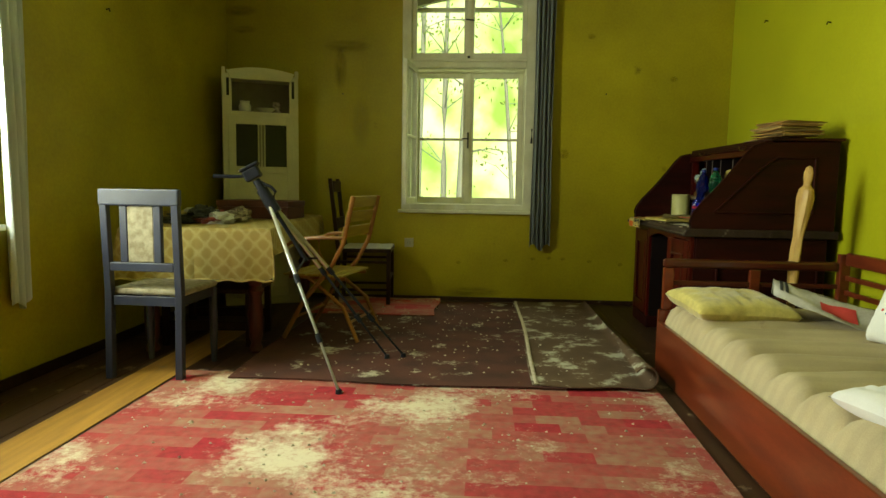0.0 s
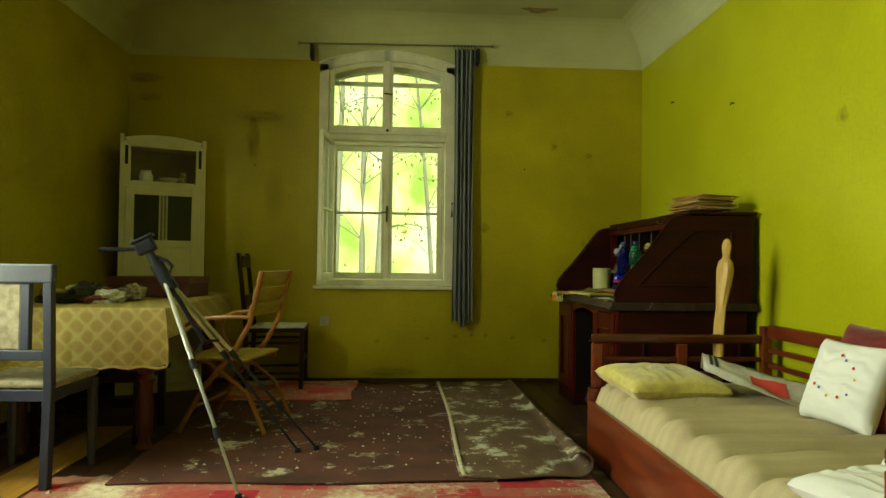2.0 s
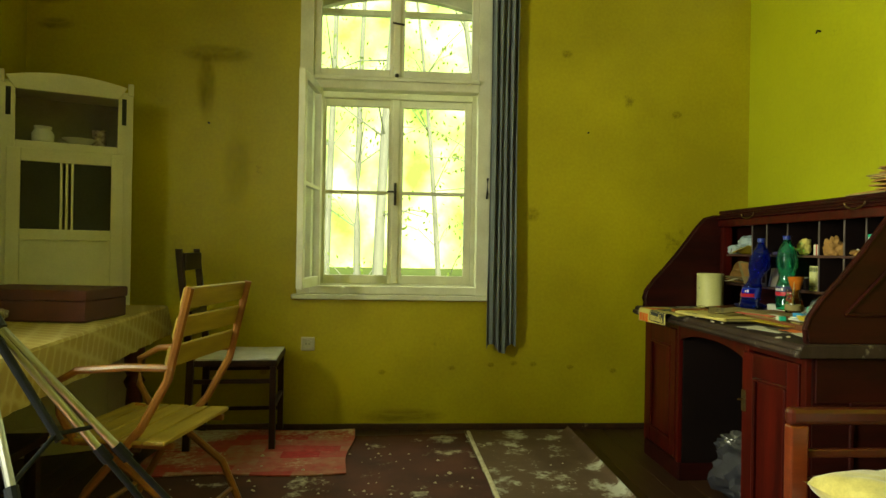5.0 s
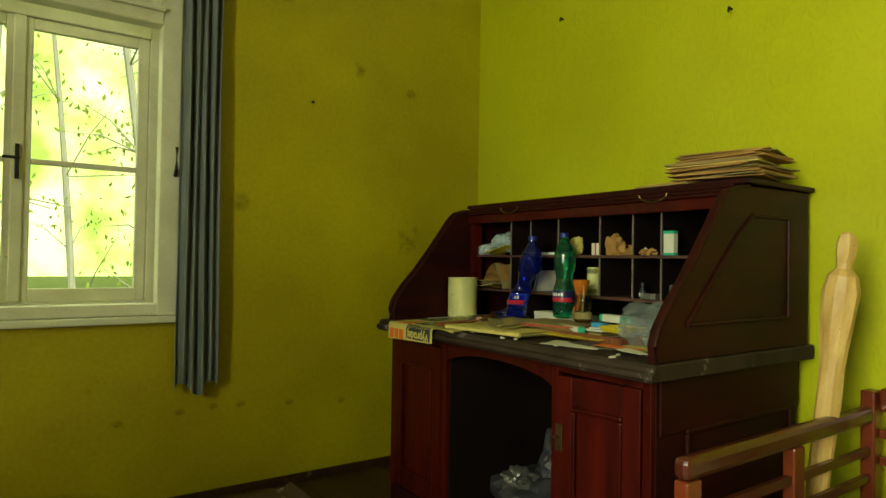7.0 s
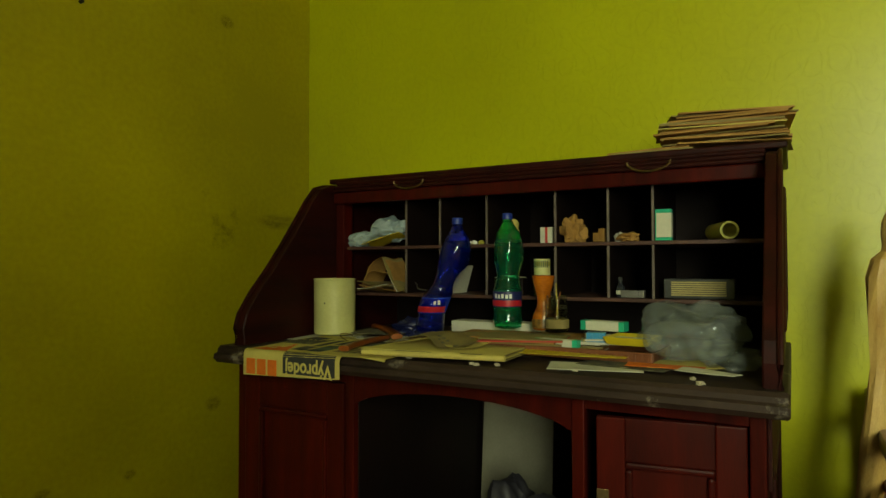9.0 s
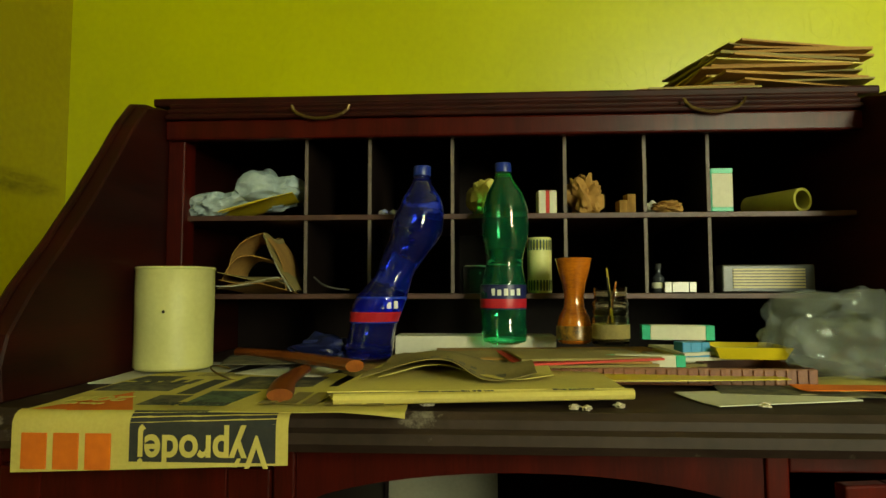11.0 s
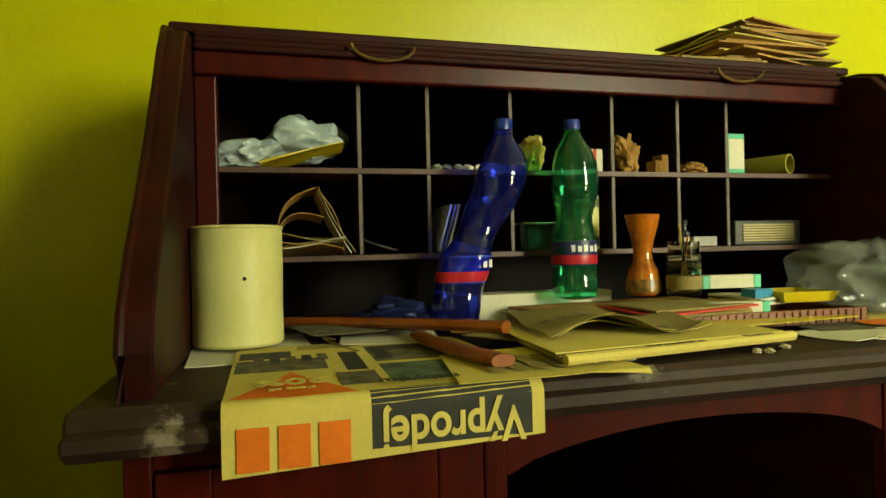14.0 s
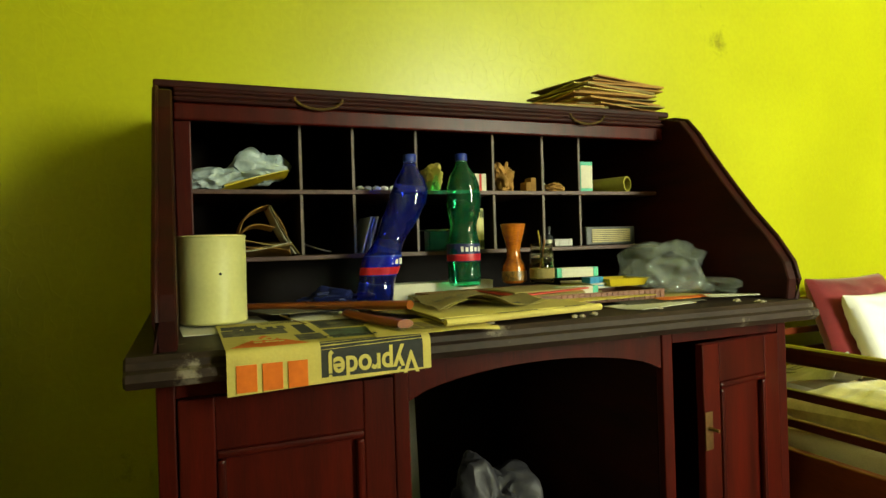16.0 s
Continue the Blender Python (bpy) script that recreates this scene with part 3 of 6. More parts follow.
# ---- arched double window ----
def arched_band(x0, x1, zs, rise, w, y0, y1, drop=0.0):
    """The curved head of a frame, w tall."""
    bm = bmesh.new()
    n = 14
    for i in range(n):
        a, b = x0 + (x1 - x0) * i / n, x0 + (x1 - x0) * (i + 1) / n
        za, zb = arch(a, x0, x1, zs, rise), arch(b, x0, x1, zs, rise)
        vs = [bm.verts.new(p) for y in (y0, y1) for p in ((a, y, za - w), (b, y, zb - w), (b, y, zb), (a, y, za))]
        for q in ((0, 1, 2, 3), (7, 6, 5, 4), (0, 4, 5, 1), (3, 2, 6, 7), (0, 3, 7, 4), (1, 5, 6, 2)):
            bm.faces.new([vs[j] for j in q])
    bmesh.ops.remove_doubles(bm, verts=bm.verts[:], dist=0.0003)
    return bm


win = tagged(thing("window_1", pose(WXC, YB, WZ0), "old cream-painted arched double window with its inner sashes standing open", "window"), kind="structure")
# casing on the wall and box frame
y0, y1 = YB - 0.018, YB + 0.06
wpart("window_frame", B(WX0 - 0.004, y0, WZ0, WX0 + 0.075, y1, WZS, 0.004), "win", win)
wpart("window_frame", B(WX1 - 0.075, y0, WZ0, WX1 + 0.004, y1, WZS, 0.004), "win", win)
wpart("window_head", arched_band(WX0 - 0.004, WX1 + 0.004, WZS, RISE, 0.075, y0, y1), "win", win)
wpart("head_moulding", arched_band(WX0 - 0.012, WX1 + 0.012, WZS + 0.012, RISE, 0.014, y0 - 0.012, y0 + 0.01), "win", win)
wpart("transom", B(WX0 + 0.07, y0 - 0.006, 2.035, WX1 - 0.07, y1, 2.115, 0.008), "win", win)
wpart("transom_moulding", B(WX0 + 0.07, y0 - 0.03, 2.085, WX1 - 0.07, y0 - 0.007, 2.107, 0.006), "win", win)
wpart("window_sill", B(WX0 - 0.03, YB - 0.045, WZ0 - 0.03, WX1 + 0.02, YB + 0.3, WZ0 - 0.001, 0.006), "win", win, "cream-painted sill with flaking edge")
wpart("lower_rail", B(WX0 + 0.07, y0 + 0.004, WZ0 + 0.001, WX1 - 0.07, y1, WZ0 + 0.05, 0.006), "win", win)


def upper_sash(x0, x1, side):
    """One closed sash of the arched upper light."""
    s = wpart("upper_sash", B(x0, YB + 0.005, 2.116, x0 + 0.042, YB + 0.045, arch(x0 + (0.04 if side < 0 else 0)) - 0.055, 0.004), "win", win)
    wpart("stile", B(x1 - 0.042, YB + 0.005, 2.116, x1, YB + 0.045, arch(x1 - (0.04 if side > 0 else 0)) - 0.055, 0.004), "win", s)
    wpart("bottom_rail", B(x0 + 0.042, YB + 0.007, 2.116, x1 - 0.042, YB + 0.043, 2.165, 0.004), "win", s)
    bm = bmesh.new()
    n = 8
    for i in range(n):
        a, b = x0 + 0.03 + (x1 - x0 - 0.06) * i / n, x0 + 0.03 + (x1 - x0 - 0.06) * (i + 1) / n
        za, zb = arch(a) - 0.06, arch(b) - 0.06
        vs = [bm.verts.new(p) for y in (YB + 0.008, YB + 0.042) for p in ((a, y, za - 0.05), (b, y, zb - 0.05), (b, y, zb), (a, y, za))]
        for q in ((0, 1, 2, 3), (7, 6, 5, 4), (0, 4, 5, 1), (3, 2, 6, 7), (0, 3, 7, 4), (1, 5, 6, 2)):
            bm.faces.new([vs[j] for j in q])
    wpart("top_rail", bm, "win", s)
    g = wpart("pane", B(x0 + 0.04, YB + 0.024, 2.16, x1 - 0.04, YB + 0.027, 2.62, 0), "pane", s)
    g.visible_shadow = False


upper_sash(WX0 + 0.075, WXC - 0.002, -1)
upper_sash(WXC + 0.002, WX1 - 0.075, 1)
wpart("mullion", B(WXC - 0.022, YB - 0.008, 2.116, WXC + 0.022, YB + 0.004, arch(WXC) - 0.07, 0.006), "win", win)
wpart("latch", tube([(WXC - 0.03, YB - 0.022, 2.44), (WXC + 0.045, YB - 0.022, 2.43)], 0.006), "iron", win)
wpart("knob", tube([(WXC, YB - 0.026, 2.125), (WXC, YB - 0.006, 2.125)], 0.012), "iron", win)


def sash(name, hinge, free, z0, z1, bar, parent, pane=True, handle=0):
    """A casement seen from its hinge to its free edge, with one glazing bar."""
    h, f = Vector((*hinge, 0)), Vector((*free, 0))
    L = (f - h).length
    ang = math.degrees(math.atan2(f.y - h.y, f.x - h.x))
    m = pose(h.x, h.y, z0, 0, 0, ang)
    H, w, d = z1 - z0, 0.045, 0.036
    s = wpart(name, spun(B(0, -d / 2, 0, w, d / 2, H, 0.004), m), "win", parent)
    wpart("stile", spun(B(L - w, -d / 2, 0, L, d / 2, H, 0.004), m), "win", s)
    for a, b in ((0, 0.055), (H - w, H), (bar - z0 - 0.011, bar - z0 + 0.011)):
        wpart("rail", spun(B(w, -d / 2 + 0.003, a, L - w, d / 2 - 0.003, b, 0.003), m), "win", s)
    g = wpart("pane", spun(B(w - 0.005, -0.0015, 0.05, L - w + 0.005, 0.0015, H - w + 0.005, 0), m), "pane", s)
    g.visible_shadow = False
    if handle:
        wpart("handle", spun(tube([(L - 0.02, handle * 0.02, H * 0.5 - 0.05), (L - 0.02, handle * 0.045, H * 0.5 - 0.03), (L - 0.02, handle * 0.045, H * 0.5 + 0.05)], 0.007), m), "iron", s)
    return s


sash("inner_sash", (-0.19, YB - 0.03), (-0.232, YB - 0.455), 0.865, 2.03, 1.43, win)
wpart("handle", tube([(0.815, YB - 0.02, 1.40), (0.815, YB - 0.045, 1.43), (0.815, YB - 0.045, 1.52)], 0.007), "iron", win)
# outer window
yo = YB + 0.20
wpart("outer_frame", B(WX0 - 0.002, yo, WZ0, WX0 + 0.085, yo + 0.06, WZS, 0.004), "win", win)
wpart("outer_frame", B(WX1 - 0.085, yo, WZ0, WX1 + 0.002, yo + 0.06, WZS, 0.004), "win", win)
wpart("outer_head", arched_band(WX0 - 0.002, WX1 + 0.002, WZS, RISE, 0.11, yo, yo + 0.06), "win", win)
wpart("outer_transom", B(WX0 + 0.08, yo - 0.01, 2.03, WX1 - 0.08, yo + 0.06, 2.10, 0.006), "win", win)
wpart("outer_rail", B(WX0 + 0.08, yo - 0.005, WZ0, WX1 - 0.08, yo + 0.06, WZ0 + 0.05, 0.004), "win", win)
sash("outer_sash", (WX0 + 0.086, yo + 0.02), (WXC - 0.002, yo + 0.02), 0.862, 2.028, 1.44, win)
sash("outer_sash", (WX1 - 0.086, yo + 0.02), (WXC + 0.002, yo + 0.02), 0.862, 2.028, 1.44, win)
wpart("closing_strip", B(WXC - 0.022, yo - 0.012, 0.865, WXC + 0.022, yo, 2.028, 0.005), "win", win)
wpart("handle", tube([(WXC, yo - 0.03, 1.36), (WXC, yo - 0.03, 1.50)], 0.008), "iron", win)
wpart("handle_lever", tube([(WXC - 0.05, yo - 0.034, 1.445), (WXC + 0.01, yo - 0.034, 1.445)], 0.006), "iron", win)
wpart("mullion", B(WXC - 0.03, yo - 0.006, 2.10, WXC + 0.03, yo + 0.05, 2.69, 0.004), "win", win)
wpart("outer_bar", B(WX0 + 0.085, yo + 0.01, 2.565, WX1 - 0.085, yo + 0.05, 2.60, 0.004), "win", win)
for x0, x1 in ((WX0 + 0.085, WXC - 0.03), (WXC + 0.03, WX1 - 0.085)):
    g = wpart("pane", B(x0, yo + 0.025, 2.10, x1, yo + 0.028, 2.66, 0), "pane", win)
    g.visible_shadow = False

# window in the side wall
lw = tagged(thing("window_2", pose(XL, (LY0 + LY1) / 2, WZ0), "cream-painted window in the side wall", "window"), kind="structure")
lx0, lx1 = XL - 0.10, XL - 0.03
for a, b in ((LY0, LY0 + 0.07), (LY1 - 0.07, LY1), ((LY0 + LY1) / 2 - 0.03, (LY0 + LY1) / 2 + 0.03)):
    wpart("window_frame", B(lx0, a, WZ0, lx1, b, WZS + 0.02, 0.004), "win", lw)
for a, b in ((WZ0, WZ0 + 0.06), (2.03, 2.11), (1.42, 1.45)):
    wpart("crossbar", B(lx0 + 0.004, LY0 + 0.07, a, lx1 - 0.004, LY1 - 0.07, b, 0.004), "win", lw)
wpart("window_sill", B(XL - 0.3, LY0, WZ0 - 0.03, XL + 0.04, LY1, WZ0 - 0.001, 0.006), "win", lw)

# ---- curtains ----


def curtain(name, axis, at, c0, c1, z0, z1, folds, depth, label, waist=0.0):
    def f(u, v):
        g = c0 + (c1 - c0) * u
        s = 1 - waist * math.sin(math.pi * min(1, (1 - v) * 1.1)) * 0.5
        g = (c0 + c1) / 2 + (g - (c0 + c1) / 2) * s
        o = depth * math.sin(folds * 2 * math.pi * u + 0.8 * math.sin(3 * v)) + 0.008 * math.sin(17 * u + 5 * v)
        z = z0 + (z1 - z0) * v + (0.03 * math.sin(9 * u) if v == 0 else 0)
        return (g, at + o, z) if axis == "x" else (at + o, g, z)
    th = thing(name, pose(*( ((c0 + c1) / 2, at, z0) if axis == "x" else (at, (c0 + c1) / 2, z0))), label, "curtain")
    wpart("cloth", sheet(70, 24, f, 0.003), "drape" if axis == "x" else "drape_backlit", th)
    return th


cur = curtain("curtain", "x", YB - 0.075, 0.822, 0.992, 0.50, 2.82, 4.5, 0.022, "narrow grey-blue curtain gathered beside the window", 0.25)
for i in range(7):
    x = 0.82 + i * 0.029
    wpart("ring", tube([(x + 0.003 * math.cos(a), YB - 0.075 + 0.014 * math.sin(a), 2.84 + 0.016 * math.cos(a)) for a in np.linspace(0, 6.2, 9)], 0.0025, 6), "iron", cur)
rod = thing("curtain_rod", pose(0.33, YB - 0.075, 2.84), "thin metal curtain rod on dark brackets", "curtain rod")
wpart("bar", tube([(-0.475, YB - 0.075, 2.828), (1.14, YB - 0.075, 2.85)], 0.0065), "metal_grey", rod)
for x in (-0.375, 1.02):
    wpart("bracket", B(x - 0.014, YB - 0.09, 2.70, x + 0.014, YB - 0.001, 2.825, 0.006), "iron", rod, "dark iron bracket")
wpart("finial", tube([(-0.485, YB - 0.075, 2.828), (-0.465, YB - 0.075, 2.828)], 0.012), "metal_grey", rod)
wpart("finial", tube([(1.13, YB - 0.075, 2.85), (1.15, YB - 0.075, 2.85)], 0.012), "metal_grey", rod)
curtain("side_curtain", "y", XL + 0.06, 4.60, 4.74, 0.42, 2.78, 3, 0.02, "blue-grey curtain hanging beside the side window, coloured pale as if backlit")

# socket and wall nails
so = thing("wall_socket", pose(-0.24, YB, 0.51), "old cream wall socket on the yellow wall", "socket")
wpart("plate", B(-0.282, YB - 0.012, 0.472, -0.202, YB - 0.001, 0.552, 0.004), "socket", so)
wpart("insert", spun(lathe([(0.026, 0), (0.026, 0.004), (0.020, 0.002)], 20), pose(-0.242, YB - 0.012, 0.512, 90)), "socket", so)
for x in (-0.251, -0.233):
    wpart("hole", spun(lathe([(0.003, 0), (0.003, 0.003)], 8), pose(x, YB - 0.0145, 0.512, 90)), "iron", so)
for x, y, z in ((XR - 0.002, 5.80, 2.03), (XR - 0.002, 6.68, 2.26), (XL + 0.002, 5.55, 2.05)):
    sx = -1 if x > 0 else 1
    solo("nail", tube([(0, 0, 0), (0.02 * sx, 0, 0.004), (0.024 * sx, 0, -0.012)], 0.0045, 8), "iron", pose(x, y, z), "rusty nail stub sticking out of the wall plaster", "nail")
for x, z in ((1.44, 1.82), (-0.84, 1.81)):
    solo("nail", tube([(0, 0, 0), (0, -0.012, 0.0)], 0.006, 8), "iron", pose(x, YB - 0.001, z), "rusty nail stub sticking out of the wall plaster", "nail")

def smudge(axis, at, a, z, w, h, material, label):
    """A thin stained film on the wall with an uneven outline."""
    ring = [(math.cos(k * math.pi / 12), math.sin(k * math.pi / 12)) for k in range(24)]
    bm = bmesh.new()
    bm.faces.new([bm.verts.new((x, 0, y)) for x, y in ring])
    ob = linked("wall_stain", bm, material)
    turn = 0 if axis == "y" else 90
    ob.matrix_world = (pose(a, at, z) if axis == "y" else pose(at, a, z, 0, 0, turn)) @ Matrix.Diagonal((w, 1, h, 1))
    ob.visible_shadow = False
    return tagged(ob, label, "stain", "marks on the walls")


BROWN, MARK = "brown grimy smear on the yellow wall", "small dark mark on the yellow wall"
for a, z, w, h in ((-1.75, 2.52, 0.16, 0.05), (-1.72, 2.36, 0.12, 0.04), (-0.80, 2.22, 0.22, 0.06), (-0.86, 2.04, 0.06, 0.22), (1.10, 1.31, 0.05, 0.05), (0.33, 0.08, 0.28, 0.05)):
    smudge("y", YB - 0.002, a, z, w, h, "smear", BROWN)
smudge("y", YB - 0.003, -0.68, 1.55, 0.09, 0.24, "peel", "pale patch of peeling paint on the yellow wall")
for k, a in enumerate((0.62, 0.86, 1.0, 1.12, 1.35, 1.62, 0.2, -0.5)):
    smudge("y", YB - 0.003, a, 0.37 + 0.03 * math.sin(7 * k), 0.026, 0.018, "soot", MARK)
for a, z in ((1.95, 0.52), (1.30, 2.30), (2.0, 1.95)):
    smudge("y", YB - 0.003, a, z, 0.04, 0.03, "soot", MARK)
smudge("y", YB - 0.0035, 2.30, 1.205, 0.16, 0.035, "soot", "dark crack with crumbling paint in the wall corner")

# ---- carpets ----


def ragged(x0, y0, x1, y1, lift, seed, curl=0.0, cut=0.0, nu=60, nv=60):
    """A lying carpet with an uneven edge, a slight swell and, where given, one side curling up."""
    def f(u, v):
        x, y = x0 + (x1 - x0) * u, y0 + (y1 - y0) * v
        x += 0.012 * math.sin(7 * v + seed) * (1 if u in (0, 1) else 0.5)
        y += 0.014 * math.sin(9 * u + seed * 2) * (1 if v in (0, 1) else 0.3)
        if cut:
            x -= cut * u * max(0, v - 0.55) ** 1.2
        z = lift + 0.006 + 0.004 * math.sin(5 * u + seed) * math.sin(7 * v)
        if curl and u > 0.86:
            a = (u - 0.86) / 0.14 * 4.2
            k = max(0.25, 1 - 1.4 * v) * curl
            x = x0 + (x1 - x0) * 0.86 + k * math.sin(a) + (1 - k / curl) * (x1 - x0) * (u - 0.86)
            z = lift + 0.006 + k * (1 - math.cos(a))
        return (x, y, z)
    return sheet(nu, nv, f, -0.006)


def carpet(name, bm, material, label):
    bmesh.ops.recalc_face_normals(bm, faces=bm.faces[:])
    return solo(name, bm, material, Matrix.Identity(4), label, "carpet")


carpet("red_carpet", ragged(-1.17, 0.3, 1.31, 4.98, 0.004, 1), "rug_red", "worn red patterned carpet strewn with pale plaster dust")
carpet("red_rug", ragged(-0.92, 6.50, 0.05, 7.22, 0.028, 2.2, nu=30, nv=30), "rug_red", "small red patterned rug with dusty patches under the chair")
carpet("brown_carpet", ragged(-0.88, 4.87, 0.86, 7.15, 0.016, 3), "rug_brown", "threadbare brown carpet strewn with crumbs")
carpet("grey_carpet", ragged(0.70, 4.89, 1.34, 7.2, 0.026, 4, curl=0.055, cut=0.12), "rug_small", "grey-brown runner with one edge curling up")

solo("carpet_binding", sheet(3, 40, lambda u, v: (0.705 + 0.022 * u + 0.008 * math.sin(7 * v + 4), 4.90 + 2.27 * v, 0.036 + 0.004 * math.sin(math.pi * u)), 0.004), "debris", Matrix.Identity(4),
     "frayed pale binding along the runner's edge", "binding")
rnd = random.Random(5)
bm = bmesh.new()
for i in range(900):
    if i % 3:
        x, y, z = rnd.uniform(-1.1, 1.28), rnd.uniform(2.2, 4.9), 0.011
    else:
        x, y, z = rnd.uniform(-0.7, 1.2), rnd.uniform(4.95, 7.0), 0.03
    s = rnd.uniform(0.003, 0.011) * (1.8 if rnd.random() < 0.05 else 1)
    v = [bm.verts.new((x + s * math.cos(a + i), y + s * math.sin(a + i) * rnd.uniform(0.5, 1), z)) for a in (0, 2.1, 4.2)]
    t = bm.verts.new((x, y, z + s * 0.7))
    for q in ((0, 1), (1, 2), (2, 0)):
        bm.faces.new((v[q[0]], v[q[1]], t))
    bm.faces.new(v[::-1])
tagged(linked("plaster_crumbs", bm, "debris", smooth=False), "pale crumbs of plaster scattered on the carpets", "debris", kind="stuff")

# ---- bed ----
bed = thing("daybed", pose(1.9, 4.3, 0), "red-brown varnished wooden daybed with slatted end and back rails", "bed")
X0, X1, Y0, Y1 = 1.40, 2.42, 3.22, 5.31
wpart("front_board", B(X0, Y0, 0.012, X0 + 0.024, Y1 - 0.02, 0.295, 0.004), "bed", bed)
wpart("base", B(X0 + 0.03, Y0, 0.20, X1 - 0.03, Y1 - 0.03, 0.26, 0.004), "bed", bed)
for y in (Y0, Y1 - 0.036):
    top = 0.645
    wpart("end_board", B(X0 + 0.002, y + 0.004, 0.012, X1 - 0.03, y + 0.032, 0.36, 0.004), "bed", bed)
    wpart("post", B(X0 + 0.02, y, 0.36, X0 + 0.075, y + 0.036, top - 0.051, 0.006), "bed", bed)
    wpart("post", B((X0 + X1) / 2 - 0.03, y + 0.002, 0.36, (X0 + X1) / 2 + 0.025, y + 0.034, top - 0.051, 0.005), "bed", bed)
    wpart("post", B(X1 - 0.075, y - 0.002, 0.0, X1 - 0.02, y + 0.038, 0.69, 0.006), "bed", bed)
    wpart("top_rail", B(X0 + 0.018, y - 0.002, top - 0.05, X1 - 0.076, y + 0.038, top, 0.014), "bed_rail", bed)
    for z in (0.42, 0.50):
        wpart("slat", B(X0 + 0.075, y + 0.008, z, X1 - 0.076, y + 0.026, z + 0.024, 0.003), "bed_rail", bed)
wpart("back_rail", B(X1 - 0.055, Y0 + 0.04, 0.63, X1 - 0.018, Y1 - 0.04, 0.70, 0.01), "bed", bed)
for z in (0.47, 0.55):
    wpart("slat", B(X1 - 0.048, Y0 + 0.04, z, X1 - 0.028, Y1 - 0.04, z + 0.026, 0.003), "bed", bed)
for y in (3.8, 4.3, 4.8):
    wpart("post", B(X1 - 0.052, y, 0.26, X1 - 0.022, y + 0.05, 0.629, 0.004), "bed", bed)


def mattress_top(u, v):
    x, y = X0 + 0.03 + (X1 - X0 - 0.09) * u, Y0 + 0.04 + (Y1 - Y0 - 0.085) * v
    per = 0.225
    k = abs(math.sin(math.pi * (y + 0.01 * math.sin(6 * x)) / per)) ** 0.5
    edge = min(1, u / 0.085, (1 - u) / 0.05, v / 0.03, (1 - v) / 0.03)
    z = 0.262 + (0.098 + 0.052 * k + 0.009 * wobble((x * 5, y * 5, 0))) * math.sqrt(max(edge, 0) * (2 - max(edge, 0)))
    return (x - 0.012 * (u < 0.001), y, z)


mat_ob = thing("mattress", pose(1.9, 4.3, 0.26), "stained beige striped mattress with quilted channels on the daybed", "mattress")
wpart("ticking", sheet(36, 150, mattress_top), "ticking", mat_ob)
wpart("underside", B(X0 + 0.03, Y0 + 0.04, 0.261, X1 - 0.06, Y1 - 0.045, 0.266, 0), "ticking", mat_ob)


def cushion(name, m, w, l, h, material, label, seed=0, edge=None):
    """A stuffed pillow with pinched corners and creases."""
    th = thing(name, m, label, "pillow")

    def side(sgn):
        def f(u, v):
            a, b = 2 * u - 1, 2 * v - 1
            r = (1 - a ** 4) * (1 - b ** 4)
            k = 1 - 0.06 * (1 - abs(a)) * (abs(b) > 0.99) - 0.06 * (1 - abs(b)) * (abs(a) > 0.99)
            z = sgn * h / 2 * max(r, 0) ** 0.42 + 0.012 * max(r, 0) * wobble((a * 3 + seed, b * 3, sgn))
            z += 0.004 * math.sin(22 * a + 6 * wobble((a * 2, b * 2, seed))) * max(r, 0)
            return (w / 2 * a * (1 - 0.05 * (1 - b * b)) , l / 2 * b * (1 - 0.05 * (1 - a * a)), h / 2 + z)
        return f
    bm = sheet(36, 36, side(1))
    b2 = sheet(36, 36, side(-1))
    me = bpy.data.meshes.new("half")
    b2.to_mesh(me)
    b2.free()
    bm.from_mesh(me)
    bmesh.ops.remove_doubles(bm, verts=bm.verts[:], dist=0.0008)
    bmesh.ops.recalc_face_normals(bm, faces=bm.faces[:])
    part("cover", bm, material, th)
    return th


cushion("gold_cushion", pose(1.67, 5.0, 0.382, 3, 2, 6), 0.50, 0.44, 0.13, "satin", "shiny gold satin cushion lying on the mattress", 1)
cushion("red_cushion", pose(2.32, 4.33, 0.555, 0, -70, 3), 0.42, 0.48, 0.13, "red_cloth", "dark red cushion leaning against the back rail", 2)
wc = cushion("white_cushion", pose(2.20, 4.36, 0.535, 0, -68, 6), 0.34, 0.35, 0.12, "cotton", "white cushion embroidered with small coloured flowers", 3)
rnd = random.Random(2)
for i in range(11):
    a = i * 0.6
    q = spun(lathe([(0.006, 0), (0.007, 0.002), (0.003, 0.004)], 7), pose(0.08 * math.cos(a) + rnd.uniform(-0.02, 0.02), 0.09 * math.sin(a), 0.118))
    part("flower", q, ("print_red", "print_blue", "yellow")[i % 3], wc)
cushion("flowered_pillow", pose(1.66, 3.50, 0.385, 0, 0, 15), 0.36, 0.36, 0.10, "cotton", "white flowered pillow lying flat on the mattress", 5)
cushion("white_pillow", pose(2.05, 3.60, 0.385, 0, -6, 4), 0.42, 0.40, 0.14, "cotton", "plain white pillow on the mattress", 6)


